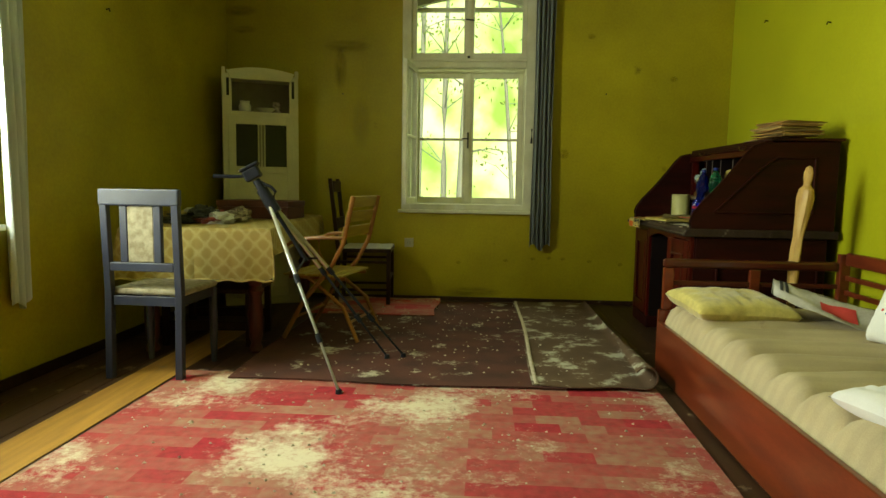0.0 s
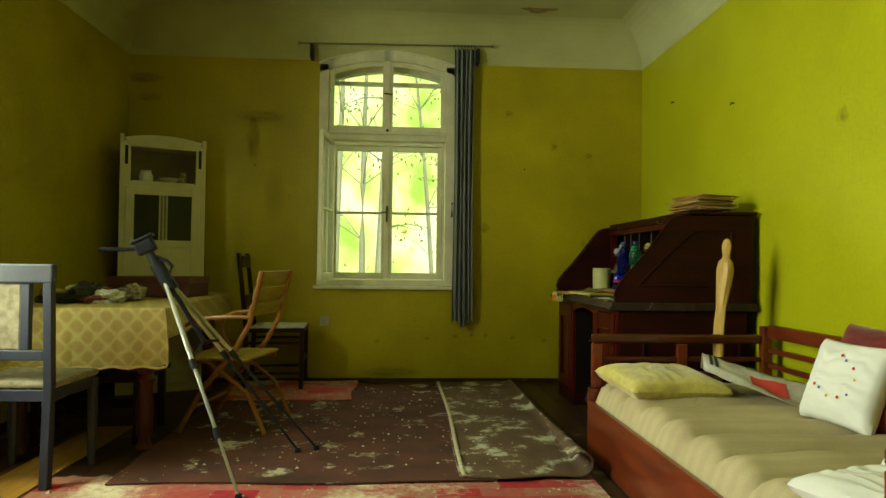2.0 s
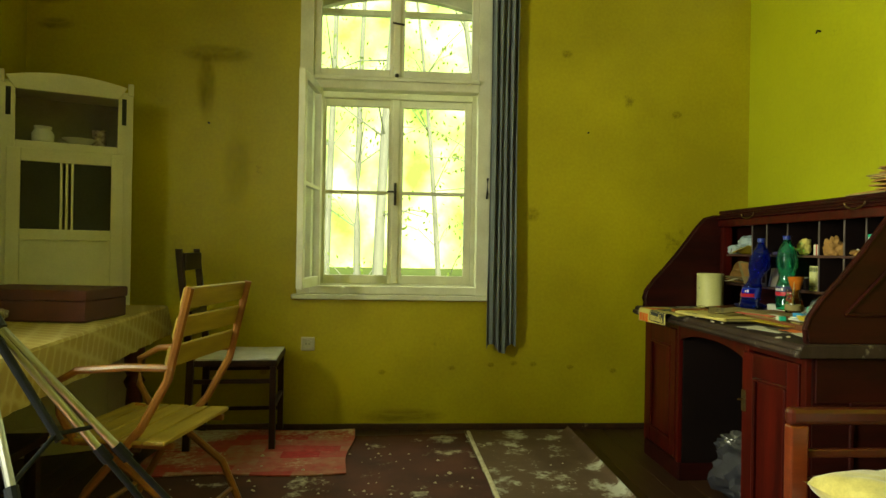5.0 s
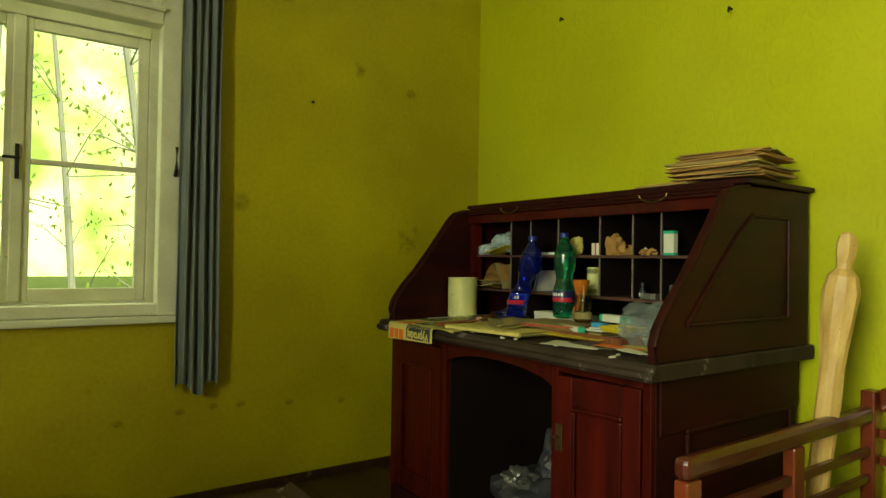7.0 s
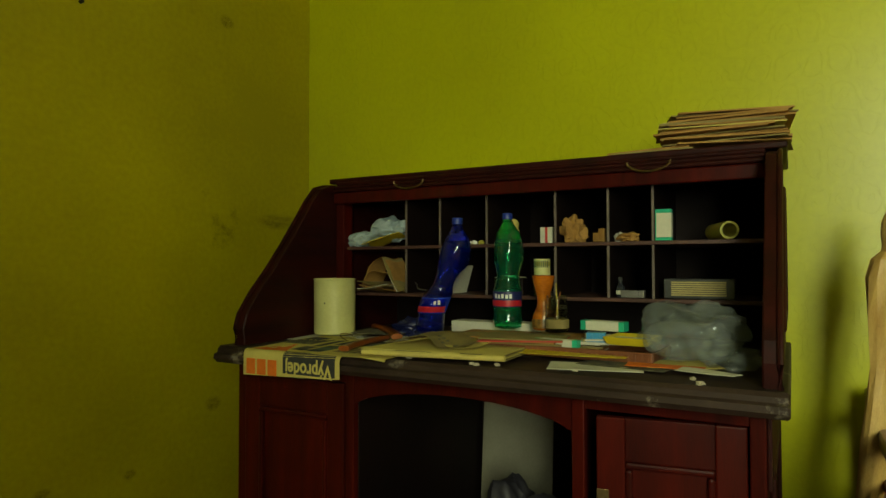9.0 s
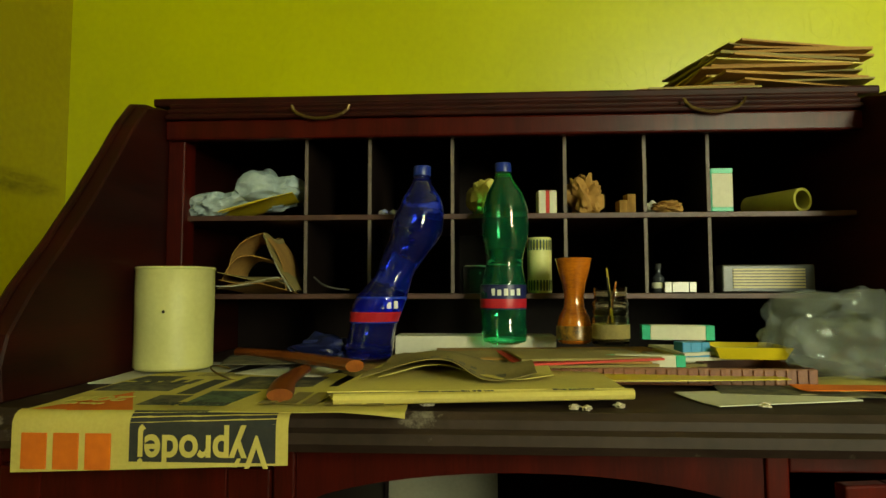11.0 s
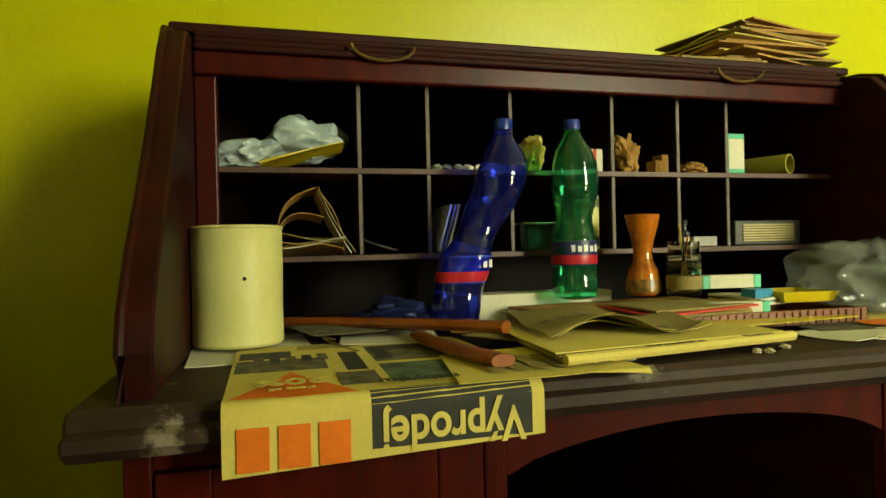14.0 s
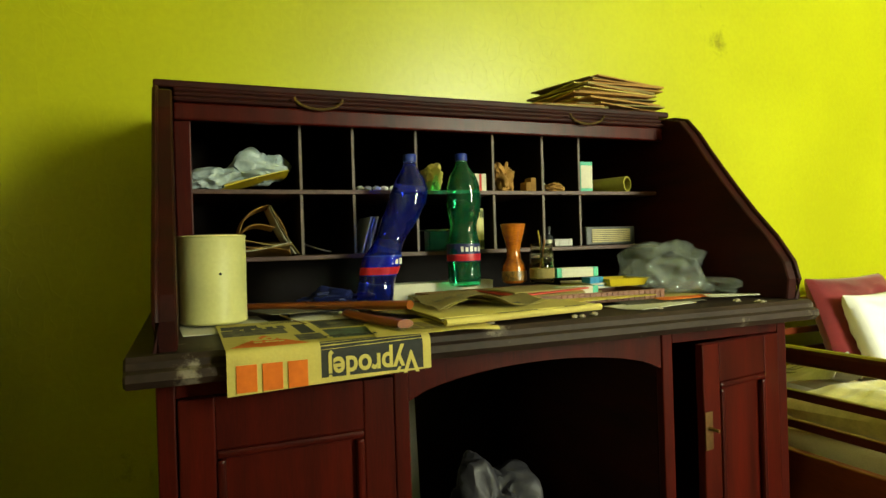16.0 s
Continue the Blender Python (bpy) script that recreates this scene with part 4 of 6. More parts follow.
def crumpled(w, d, h, seed, rough=0.35, n=26):
    """A scrunched bag or wad: a lumpy shell flattened below."""
    bm = bmesh.new()
    bmesh.ops.create_icosphere(bm, subdivisions=4, radius=1)
    for v in bm.verts:
        c = v.co
        k = 1 + rough * wobble(c * 1.7 + Vector((seed, 0, 0))) + rough * 0.7 * abs(wobble(c * 4.2 + Vector((0, seed, 0))))
        v.co = Vector((c.x * w / 2 * k, c.y * d / 2 * k, max(0.0, c.z * h * 0.5 * k + h * 0.42)))
    return bm


def rumpled(w, d, h, seed, n=5):
    """A scrunched film bag with sharp creases and hollows."""
    bm = bmesh.new()
    bmesh.ops.create_icosphere(bm, subdivisions=n, radius=1)
    for v in bm.verts:
        c = v.co.copy()
        q = c + Vector((seed, seed * 0.7, 0))
        k = 0.92 + 0.42 * wobble(q * 1.4) - 0.30 * abs(wobble(q * 2.3)) - 0.07 * abs(wobble(q * 5.5))
        v.co = Vector((c.x * w / 2 * k, c.y * d / 2 * k, max(0.0, c.z * h * 0.5 * k + h * 0.42)))
    return bm


pb = thing("plastic_bag", pose(2.02, 4.80, 0.40), "crumpled pale printed plastic bag on the mattress", "bag")




def carrier(u, v):
    """A flattened bag: narrow gathered top standing up, wide creased body lying back on the mattress."""
    w = 0.05 + 0.17 * min(1.0, u * 1.6) ** 0.8
    x = 1.87 + 0.40 * u + (v - 0.5) * w * 0.5
    y = 4.98 - 0.24 * u + (v - 0.5) * w * 1.6
    z = 0.40 + 0.115 * (1 - u) ** 1.5 + 0.075 * math.sin(math.pi * v) + 0.020 * math.sin(13 * v + 4 * u) * u + 0.006 * wobble((u * 9, v * 9, 1))
    return (x, y, z)


wpart("film", sheet(40, 30, carrier, 0.003), "polybag", pb)
wpart("printed_patch", sheet(8, 6, lambda u, v: Vector(carrier(0.42 + 0.30 * u, 0.10 + 0.20 * v)) + Vector((-0.001, -0.002, 0.003)), 0.0008), "print_red", pb, "red printed patch")
for k in range(2):
    wpart("printed_bar", sheet(8, 3, lambda u, v: Vector(carrier(0.06 + 0.05 * k + 0.03 * u, 0.15 + 0.55 * v)) + Vector((-0.001, -0.002, 0.003)), 0.0008), "ink", pb, "black printed lettering")
for k in range(5):
    wpart("printed_bar", sheet(10, 2, lambda u, v: Vector(carrier(0.40 + 0.50 * u, 0.40 + 0.10 * k + 0.02 * v)) + Vector((-0.001, -0.002, 0.003)), 0.0008), "ink_grey", pb)

# carved wooden figure leaning by the desk: one plain mesh
prof = [(0.022, 0.0), (0.028, 0.05), (0.026, 0.20), (0.032, 0.42), (0.039, 0.60), (0.038, 0.70), (0.034, 0.78), (0.050, 0.90), (0.056, 0.99), (0.046, 1.035), (0.024, 1.055), (0.023, 1.07),
        (0.029, 1.095), (0.030, 1.125), (0.022, 1.15), (0.006, 1.16)]
fig = lathe(prof, 11)
for v in fig.verts:
    a_ = math.atan2(v.co.y, v.co.x)
    cut = 1 + 0.07 * math.sin(5 * a_ + 14 * v.co.z) + 0.05 * math.sin(60 * v.co.z) * (0.55 < v.co.z < 1.0)
    v.co.x, v.co.y = v.co.x * 0.6 * cut + 0.010 * math.sin(7 * v.co.z), v.co.y * 0.86 * cut
figure = solo("carved_figure", fig, "carved", pose(2.125, 5.375, 0.004, 5.5, -1.5, 20), "tall pale carved wooden figure leaning beside the desk", "figure")

figure.data.polygons.foreach_set("use_smooth", [False] * len(figure.data.polygons))

# ---- outside ----
setting("ground", B(-60, YB + TH + 0.02, -0.9, 60, 75, -0.6, 0), "grass", "sunlit meadow outside the window")


def tree(x, y, h, r, lean, seed, crown=1):
    rd = random.Random(seed)
    t = thing("tree", pose(x, y, -0.6), "slim deciduous tree in fresh green leaf outside", "tree", "trees outside")
    pts = [(lean * k * h + 0.08 * math.sin(3 * k + seed), 0.06 * math.sin(4 * k), k * h) for k in np.linspace(0, 1, 8)]
    trunk = part("trunk", tube(pts, r, 8, r * 0.3), "bark", t)
    leaf = bmesh.new()
    for b in range(14 * crown):
        k = rd.uniform(0.15, 0.98)
        i = min(6, int(k * 7))
        o = Vector(pts[i])
        a = rd.uniform(0, 6.28)
        ln = rd.uniform(0.7, 1.7) * (1.15 - 0.5 * k)
        e = o + Vector((math.cos(a) * ln, math.sin(a) * ln, rd.uniform(-0.1, 0.9) * ln))
        mid = (o + e) / 2 + Vector((0, 0, 0.08))
        part("limb", tube([o, mid, e], r * 0.18, 5, r * 0.05), "bark", t)
        for q in range(16):
            c = mid.lerp(e, rd.uniform(-0.3, 1.1)) + Vector((rd.gauss(0, 0.16), rd.gauss(0, 0.16), rd.gauss(0, 0.12)))
            s = rd.uniform(0.025, 0.05)
            n = Euler((rd.uniform(0, 3), rd.uniform(0, 3), rd.uniform(0, 6))).to_matrix()
            vs = [leaf.verts.new(c + n @ Vector(p)) for p in ((-s, 0, 0), (0, -s * 0.45, 0), (s, 0, 0), (0, s * 0.45, 0.01))]
            leaf.faces.new(vs)
    part("crown", leaf, "leaf", t)


for k, (x, y, h, r, lean) in enumerate(((-0.35, 13.5, 7, 0.07, 0.02), (0.05, 12.2, 7.5, 0.09, 0.03), (-0.9, 14.5, 8, 0.08, 0.0), (1.0, 13.0, 6, 0.05, -0.1), (1.7, 12.0, 6.5, 0.07, -0.12), (2.6, 15, 8, 0.1, -0.05))):
    tree(x, y, h, r, lean, k + 3)
# backdrop glows by itself in place of sunlit distance
setting("backdrop", spun(sheet(24, 2, lambda u, v: (58 * math.cos(math.pi * u), 40 + 20 * math.sin(math.pi * u), -2 + 34 * v)), Matrix.Identity(4)), "haze", "glowing backdrop of hazy woodland in the distance")

# ---- table corner ----
TROT = 5
tm = pose(-1.31, 6.14, 0, 0, 0, TROT)
TW, TL = 0.86, 1.72
tab = thing("dining_table", tm, "old wooden dining table with turned dark red legs", "table")
part("tabletop", B(-TW / 2, -TL / 2, 0.725, TW / 2, TL / 2, 0.755, 0.004), "table_leg", tab)
part("apron", B(-TW / 2 + 0.06, -TL / 2 + 0.06, 0.62, TW / 2 - 0.06, TL / 2 - 0.06, 0.724, 0.003), "table_leg", tab)
for sx in (-1, 1):
    for sy in (-1, 1):
        lg = lathe([(0.030, 0), (0.042, 0.02), (0.028, 0.06), (0.040, 0.10), (0.045, 0.22), (0.036, 0.34), (0.052, 0.38), (0.036, 0.41), (0.050, 0.44), (0.050, 0.615)], 16)
        part("leg", spun(lg, pose(sx * (TW / 2 - 0.12), sy * (TL / 2 - 0.12), 0)), "table_leg", tab)
cl = thing("tablecloth", tm @ pose(0, 0, 0.757), "gold and cream damask tablecloth draped over the table", "tablecloth")


def drape_cloth(u, v):
    """Flat on the top; the overhang drops at the near end and at the sides."""
    ox, oy = 0.16, 0.30
    x, y = -TW / 2 - ox + (TW + 2 * ox) * u, -TL / 2 - oy + (TL + oy + 0.12) * v
    dx, dy = max(0, abs(x) - TW / 2 - 0.004), max(0, -TL / 2 - 0.004 - y, y - TL / 2 - 0.004)
    d = max(dx, dy) if not (dx and dy) else math.hypot(dx, dy) * 0.95
    px = max(-TW / 2 - 0.006, min(TW / 2 + 0.006, x))
    py = max(-TL / 2 - 0.006, min(TL / 2 + 0.006, y))
    w = 0.010 * math.sin(16 * (x if dy else y)) + 0.006 * math.sin(41 * (x if dy else y))
    k = min(1, d / 0.2)
    if dy:
        py += math.copysign(abs(w) * k + 0.012 * k, y)
    if dx:
        px += math.copysign(abs(w) * k + 0.012 * k, x)
    return (px, py, 0.004 - d + 0.002 * wobble((x * 6, y * 6, 0)))


part("cloth", sheet(80, 120, drape_cloth, 0.002), "damask", cl)
part("hem", tube([(TW / 2 * k + 0.02 * math.copysign(1, k), -TL / 2 - 0.034, -0.294 + 0.006 * math.sin(19 * k)) for k in np.linspace(-1, 1, 26)], 0.007, 6), "satin", cl, "golden fringe along the hem")
mb = thing("maroon_box", tm @ pose(0.10, 0.22, 0.765, 0, 0, -10), "flat maroon cardboard box on the tablecloth", "box")
part("base", B(-0.27, -0.16, 0, 0.27, 0.16, 0.085, 0.005), "maroon", mb)
part("lid", B(-0.275, -0.165, 0.086, 0.275, 0.165, 0.13, 0.006), "maroon", mb)
rnd = random.Random(8)
for i, mm in enumerate(("red_cloth", "white_cloth", "ink", "news_old", "red_cloth", "ink", "china_dark", "white_cloth", "china_dark")):
    solo("cloth_scrap", crumpled(rnd.uniform(0.12, 0.24), rnd.uniform(0.1, 0.2), rnd.uniform(0.05, 0.12), i * 3.1, 0.6), mm,
         tm @ pose(-0.12 + rnd.uniform(-0.20, 0.2), -0.35 + rnd.uniform(-0.16, 0.22), 0.763, 0, 0, rnd.uniform(0, 360)),
         "crumpled scrap of coloured cloth in a heap on the table", "cloth", "cloth heap on the table")

# blue-grey chair
bc = thing("upholstered_chair", pose(-1.30, 5.02, 0, 0, 0, 178), "blue-grey painted chair with a flowered back panel", "chair")
for sx in (-1, 1):
    part("back_leg", prism([(0.155, 0), (0.195, 0), (0.178, 0.45), (0.20, 0.965), (0.165, 0.965), (0.14, 0.45)], "x", sx * 0.19 - 0.019, sx * 0.19 + 0.019, 0.003), "blue_paint", bc)
    part("front_leg", spun(lathe([(0.016, 0), (0.024, 0.2), (0.024, 0.43)], 10), pose(sx * 0.19, -0.20, 0)), "blue_paint", bc)
    part("side_rail", B(sx * 0.19 - 0.012, -0.19, 0.385, sx * 0.19 + 0.012, 0.145, 0.435, 0.003), "blue_paint", bc)
    part("splat_stile", B(sx * 0.09 - 0.02, 0.155, 0.61, sx * 0.09 + 0.02, 0.185, 0.90, 0.004), "blue_paint", bc)
part("top_rail", B(-0.215, 0.16, 0.90, 0.215, 0.20, 0.985, 0.008), "blue_paint", bc)
part("lower_rail", B(-0.17, 0.15, 0.565, 0.17, 0.182, 0.61, 0.004), "blue_paint", bc)
part("back_panel", B(-0.07, 0.16, 0.612, 0.07, 0.182, 0.898, 0.006), "fabric_seat", bc, "faded flowered upholstery")
part("front_rail", B(-0.17, -0.212, 0.385, 0.17, -0.188, 0.435, 0.003), "blue_paint", bc)
part("rear_rail", B(-0.17, 0.146, 0.385, 0.17, 0.166, 0.435, 0.003), "blue_paint", bc)
part("seat", B(-0.21, -0.225, 0.436, 0.21, 0.148, 0.47, 0.014), "fabric_seat", bc, "pale worn seat cushion")

# dark chair with white seat, its back to the table
dc = thing("dark_chair", pose(-0.585, 7.04, 0.036, 0, 0, 94), "dark wooden chair with a whitish cloth seat", "chair")
for sx in (-1, 1):
    part("back_leg", prism([(0.19, 0), (0.225, 0), (0.21, 0.45), (0.275, 1.03), (0.245, 1.03), (0.175, 0.45)], "x", sx * 0.185 - 0.016, sx * 0.185 + 0.016, 0.003), "dark_wood", dc)
    part("front_leg", B(sx * 0.185 - 0.016, -0.235, 0, sx * 0.185 + 0.016, -0.203, 0.43, 0.003), "dark_wood", dc)
    for z in (0.11, 0.34):
        part("stretcher", B(sx * 0.185 - 0.009, -0.203, z, sx * 0.185 + 0.009, 0.178, z + 0.022, 0.003), "dark_wood", dc)
part("seat_frame", B(-0.205, -0.24, 0.43, 0.205, 0.172, 0.462, 0.004), "dark_wood", dc)
part("seat", sheet(16, 16, lambda u, v: (-0.2 + 0.4 * u, -0.235 + 0.40 * v, 0.470 + 0.012 * math.sin(math.pi * u) * math.sin(math.pi * v) + 0.003 * wobble((u * 9, v * 9, 0))), -0.007), "white_cloth", dc, "whitish worn cloth seat")
part("front_stretcher", B(-0.169, -0.23, 0.20, 0.169, -0.21, 0.225, 0.003), "dark_wood", dc)
for z in (0.62, 0.92):
    part("back_rail", spun(B(-0.169, -0.009, z, 0.169, 0.009, z + 0.09, 0.004), pose(0, 0.185 + 0.11 * (z - 0.45), 0, 0, 0, 0)), "dark_wood", dc)

# folding garden chair with yellow slats
fc = thing("folding_chair", pose(-0.575, 5.87, 0.03, 0, 0, -100), "honey-brown folding garden chair with yellow slats", "chair")
for sx in (-1, 1):
    x = sx * 0.225
    part("rear_upright", tube([(x, -0.24, 0), (x, -0.10, 0.25), (x, 0.08, 0.46), (x, 0.17, 0.62), (x, 0.24, 0.92)], 0.015, 8), "beech", fc)
    part("front_leg", tube([(x * 0.9, 0.26, 0), (x * 0.9, 0.16, 0.22), (x * 0.9, -0.08, 0.40), (x * 0.9, -0.20, 0.42)], 0.014, 8), "beech", fc)
    part("armrest", tube([(x, 0.19, 0.66), (x * 1.05, 0.04, 0.66), (x * 1.08, -0.13, 0.645), (x * 1.06, -0.21, 0.60), (x, -0.20, 0.50), (x, -0.14, 0.40)], 0.013, 8), "beech", fc)
    part("seat_bearer", B(x * 0.8 - 0.01, -0.22, 0.385, x * 0.8 + 0.01, 0.17, 0.408, 0.003), "beech", fc)
for i in range(5):
    part("seat_slat", B(-0.235, -0.235 + i * 0.082, 0.410, 0.235, -0.235 + i * 0.082 + 0.074, 0.424, 0.004), "slat", fc)
for z, o in ((0.66, 0.165), (0.755, 0.19), (0.85, 0.213)):
    part("back_slat", spun(B(-0.235, -0.007, 0, 0.235, 0.007, 0.072, 0.004), pose(0, o, z, -13)), "slat", fc)
part("stretcher", tube([(-0.2, 0.2, 0.12), (0.2, 0.2, 0.12)], 0.009, 8), "beech", fc)
part("stretcher", tube([(-0.225, -0.16, 0.14), (0.225, -0.16, 0.14)], 0.009, 8), "beech", fc)

# low bench under the table
bn = thing("low_bench", pose(-1.30, 5.75, 0, 0, 0, 4), "low dark wooden bench pushed under the table", "bench")
part("seat", B(-0.30, -0.25, 0.34, 0.30, 0.25, 0.37, 0.004), "dark_wood", bn)
for sx in (-1, 1):
    for sy in (-1, 1):
        part("leg", B(sx * 0.26 - 0.02, sy * 0.21 - 0.02, 0, sx * 0.26 + 0.02, sy * 0.21 + 0.02, 0.34, 0.003), "dark_wood", bn)
    part("stretcher", B(-0.24, sx * 0.21 - 0.012, 0.10, 0.24, sx * 0.21 + 0.012, 0.16, 0.003), "dark_wood", bn)

# tripod leaning on the table
tp = thing("camera_tripod", pose(-0.25, 5.1, 0), "aluminium camera tripod with black head leaning against the table", "tripod")
head = Vector((-0.775, 5.19, 0.945))
for foot, mt in (((-0.26, 4.71, 0.02), "alu"), ((-0.12, 5.33, 0.03), "plastic_black"), ((-0.03, 5.37, 0.03), "plastic_black")):
    f = Vector(foot)
    lg = wpart("leg", tube([head, head.lerp(f, 0.45)], 0.0105, 10), "alu", tp)
    wpart("leg_section", tube([head.lerp(f, 0.44), head.lerp(f, 0.75)], 0.0085, 10), mt, lg)
    wpart("leg_section", tube([head.lerp(f, 0.74), f], 0.0065, 10), mt, lg)
    for k in (0.45, 0.75):
        wpart("clamp", tube([head.lerp(f, k - 0.02), head.lerp(f, k + 0.022)], 0.015, 10), "plastic_black", lg)
    wpart("rubber_foot", tube([f + Vector((0, 0, 0.012)), f - Vector((0, 0, 0.016))], 0.014, 10, 0.018), "plastic_black", lg)
ax = (Vector((-0.15, 5.12, 0)) - head).normalized()
wpart("spider", tube([head - ax * 0.05, head + ax * 0.10], 0.034, 14), "plastic_black", tp)
wpart("column", tube([head + ax * 0.1, head + ax * 0.42], 0.011, 10), "plastic_black", tp)
wpart("collar", tube([head - ax * 0.11, head - ax * 0.05], 0.022, 14), "plastic_black", tp)
wpart("pan_head", spun(B(-0.045, -0.035, -0.03, 0.045, 0.035, 0.035, 0.01), pose(*(head - ax * 0.15), 0, -28, 10)), "plastic_black", tp)
wpart("camera_plate", spun(B(-0.05, -0.04, 0.036, 0.06, 0.04, 0.052, 0.006), pose(*(head - ax * 0.15), 0, -28, 10)), "plastic_black", tp)
hp = head - ax * 0.14
wpart("pan_handle", tube([hp, hp + Vector((-0.10, -0.02, -0.005)), hp + Vector((-0.21, -0.04, -0.004))], 0.008, 10, 0.012), "plastic_black", tp)
wpart("crank", tube([hp + Vector((0.03, 0, -0.03)), hp + Vector((0.10, 0, -0.06)), hp + Vector((0.125, 0, -0.085)), hp + Vector((0.11, 0, -0.12))], 0.009, 8), "plastic_black", tp)
wpart("brace", tube([head.lerp(Vector((-0.26, 4.71, 0)), 0.42), head + ax * 0.40], 0.006, 8), "plastic_black", tp)
wpart("brace", tube([head.lerp(Vector((-0.03, 5.37, 0)), 0.36), head + ax * 0.40], 0.006, 8), "plastic_black", tp)

# cream cupboard set across the corner
cb = thing("cupboard", pose(-1.43, 6.93, 0, 0, 0, 24), "tall narrow cream-painted cupboard with an open top niche", "cupboard")
W, D, H = 0.60, 0.34, 1.94
for sx in (-1, 1):
    part("side_panel", B(sx * W / 2 - (0.02 if sx > 0 else 0), 0, 0, sx * W / 2 + (0.02 if sx < 0 else 0), D, H - 0.03, 0.003), "cream", cb)
    part("front_stile", B(sx * (W / 2 - 0.036) - 0.036, -0.018, 0.06, sx * (W / 2 - 0.036) + 0.036, -0.0005, H - 0.06, 0.003), "cream", cb)
    part("finial", B(sx * (W / 2 - 0.012) - 0.014, -0.02, H - 0.06, sx * (W / 2 - 0.012) + 0.014, 0.0, H + 0.005, 0.004), "cream", cb)
    part("inlay", B(sx * (W / 2 - 0.043) - 0.011, -0.021, 1.72, sx * (W / 2 - 0.043) + 0.011, -0.0185, 1.86, 0.001), "dark_pane", cb)
part("back_panel", B(-W / 2 + 0.02, D - 0.012, 0, W / 2 - 0.02, D, H - 0.04, 0), "inside", cb)
for z in (0.06, 1.575, H - 0.06):
    part("shelf", B(-W / 2 + 0.02, 0.0, z, W / 2 - 0.02, D - 0.013, z + 0.02, 0.002), "cream", cb)
crown = [(-W / 2 + 0.07, H - 0.085)] + [(W / 2 - 0.07, H - 0.085)] + [((W / 2 - 0.03) * k, H - 0.02 + 0.035 * (1 - k * k)) for k in np.linspace(1, -1, 15)]
part("crown", prism(crown, "y", -0.022, -0.002, 0.003), "cream", cb)
part("plinth", B(-W / 2, -0.016, 0, W / 2, -0.0005, 0.06, 0.002), "cream", cb)
part("niche_rail", B(-W / 2 + 0.072, -0.018, 1.545, W / 2 - 0.072, -0.0005, 1.60, 0.003), "cream", cb)
door = part("door", B(-W / 2 + 0.04, -0.04, 0.07, -W / 2 + 0.10, -0.019, 1.56, 0.004), "cream", cb)
part("stile", B(W / 2 - 0.10, -0.04, 0.07, W / 2 - 0.04, -0.019, 1.56, 0.004), "cream", door)
for a, b in ((0.07, 0.15), (1.10, 1.155), (1.495, 1.56)):
    part("rail", B(-W / 2 + 0.10, -0.0395, a, W / 2 - 0.10, -0.0195, b, 0.003), "cream", door)
part("lower_panel", B(-W / 2 + 0.10, -0.030, 0.15, W / 2 - 0.10, -0.022, 1.10, 0.002), "cream", door)
for x in (-0.024, 0, 0.024):
    part("glazing_bar", B(x - 0.006, -0.038, 1.155, x + 0.006, -0.024, 1.495, 0.002), "cream", door)
for sx in (-1, 1):
    part("pane", B(min(sx * 0.03, sx * 0.20), -0.030, 1.155, max(sx * 0.03, sx * 0.20), -0.026, 1.495, 0), "dark_pane", door)
cm = pose(-1.43, 6.93, 0, 0, 0, 24)
solo("china_pot", lathe([(0.03, 0), (0.05, 0.02), (0.052, 0.06), (0.038, 0.085), (0.042, 0.10)]), "china", cm @ pose(-0.12, 0.12, 1.596), "round white china pot in the cupboard niche", "pot")
solo("china_bowl", lathe([(0.025, 0), (0.05, 0.02), (0.085, 0.045), (0.08, 0.046), (0.045, 0.02)]), "china", cm @ pose(0.05, 0.10, 1.596), "shallow pale bowl in the cupboard niche", "bowl")
solo("patterned_mug", lathe([(0.034, 0), (0.036, 0.03), (0.033, 0.09), (0.036, 0.10)]), "china_dark", cm @ pose(0.14, 0.11, 1.596), "small dark-patterned mug in the cupboard niche", "mug")

# ---- roll-top desk ----
WT = 0.798
FX, BX, RY, LY = 1.572, 2.44, 5.485, 6.912
desk = thing("rolltop_desk", pose(2.0, 6.2, 0), "dark mahogany roll-top desk standing open, dusty and chipped", "desk")
edge = [(FX + 0.012, WT - 0.046), (FX, WT - 0.034), (FX + 0.002, WT - 0.022), (FX + 0.014, WT - 0.018), (FX + 0.016, WT - 0.008), (FX + 0.024, WT)]
wpart("worktop", prism(edge + [(BX, WT), (BX, WT - 0.046)], "y", RY, LY, 0.004), "desk_top", desk, "dust-covered dark worktop with a moulded edge")
PF = 1.632
for n, (a, b) in enumerate(((6.462, 6.872), (5.525, 5.892))):
    # closed body near-black: the dark behind its front is put into the colour
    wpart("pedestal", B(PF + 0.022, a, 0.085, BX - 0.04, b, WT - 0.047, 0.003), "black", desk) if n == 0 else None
    wpart("plinth", B(PF + 0.004, a - 0.004, 0.0, BX - 0.04, b + 0.004, 0.085, 0.006), "desk_dark", desk)
    for y0_, y1_ in ((a, a + 0.028), (b - 0.028, b)):
        wpart("stile", B(PF, y0_, 0.086, PF + 0.021, y1_, WT - 0.047, 0.003), "mahog_v", desk)
    wpart("rail", B(PF + 0.001, a + 0.028, WT - 0.075, PF + 0.020, b - 0.028, WT - 0.047, 0.002), "mahog", desk)
# open right pedestal: sides, back, bottom; back and bottom near-black as painted shade
wpart("side_panel", B(PF + 0.022, 5.525, 0.085, BX - 0.04, 5.545, WT - 0.047, 0.002), "desk_dark", desk)
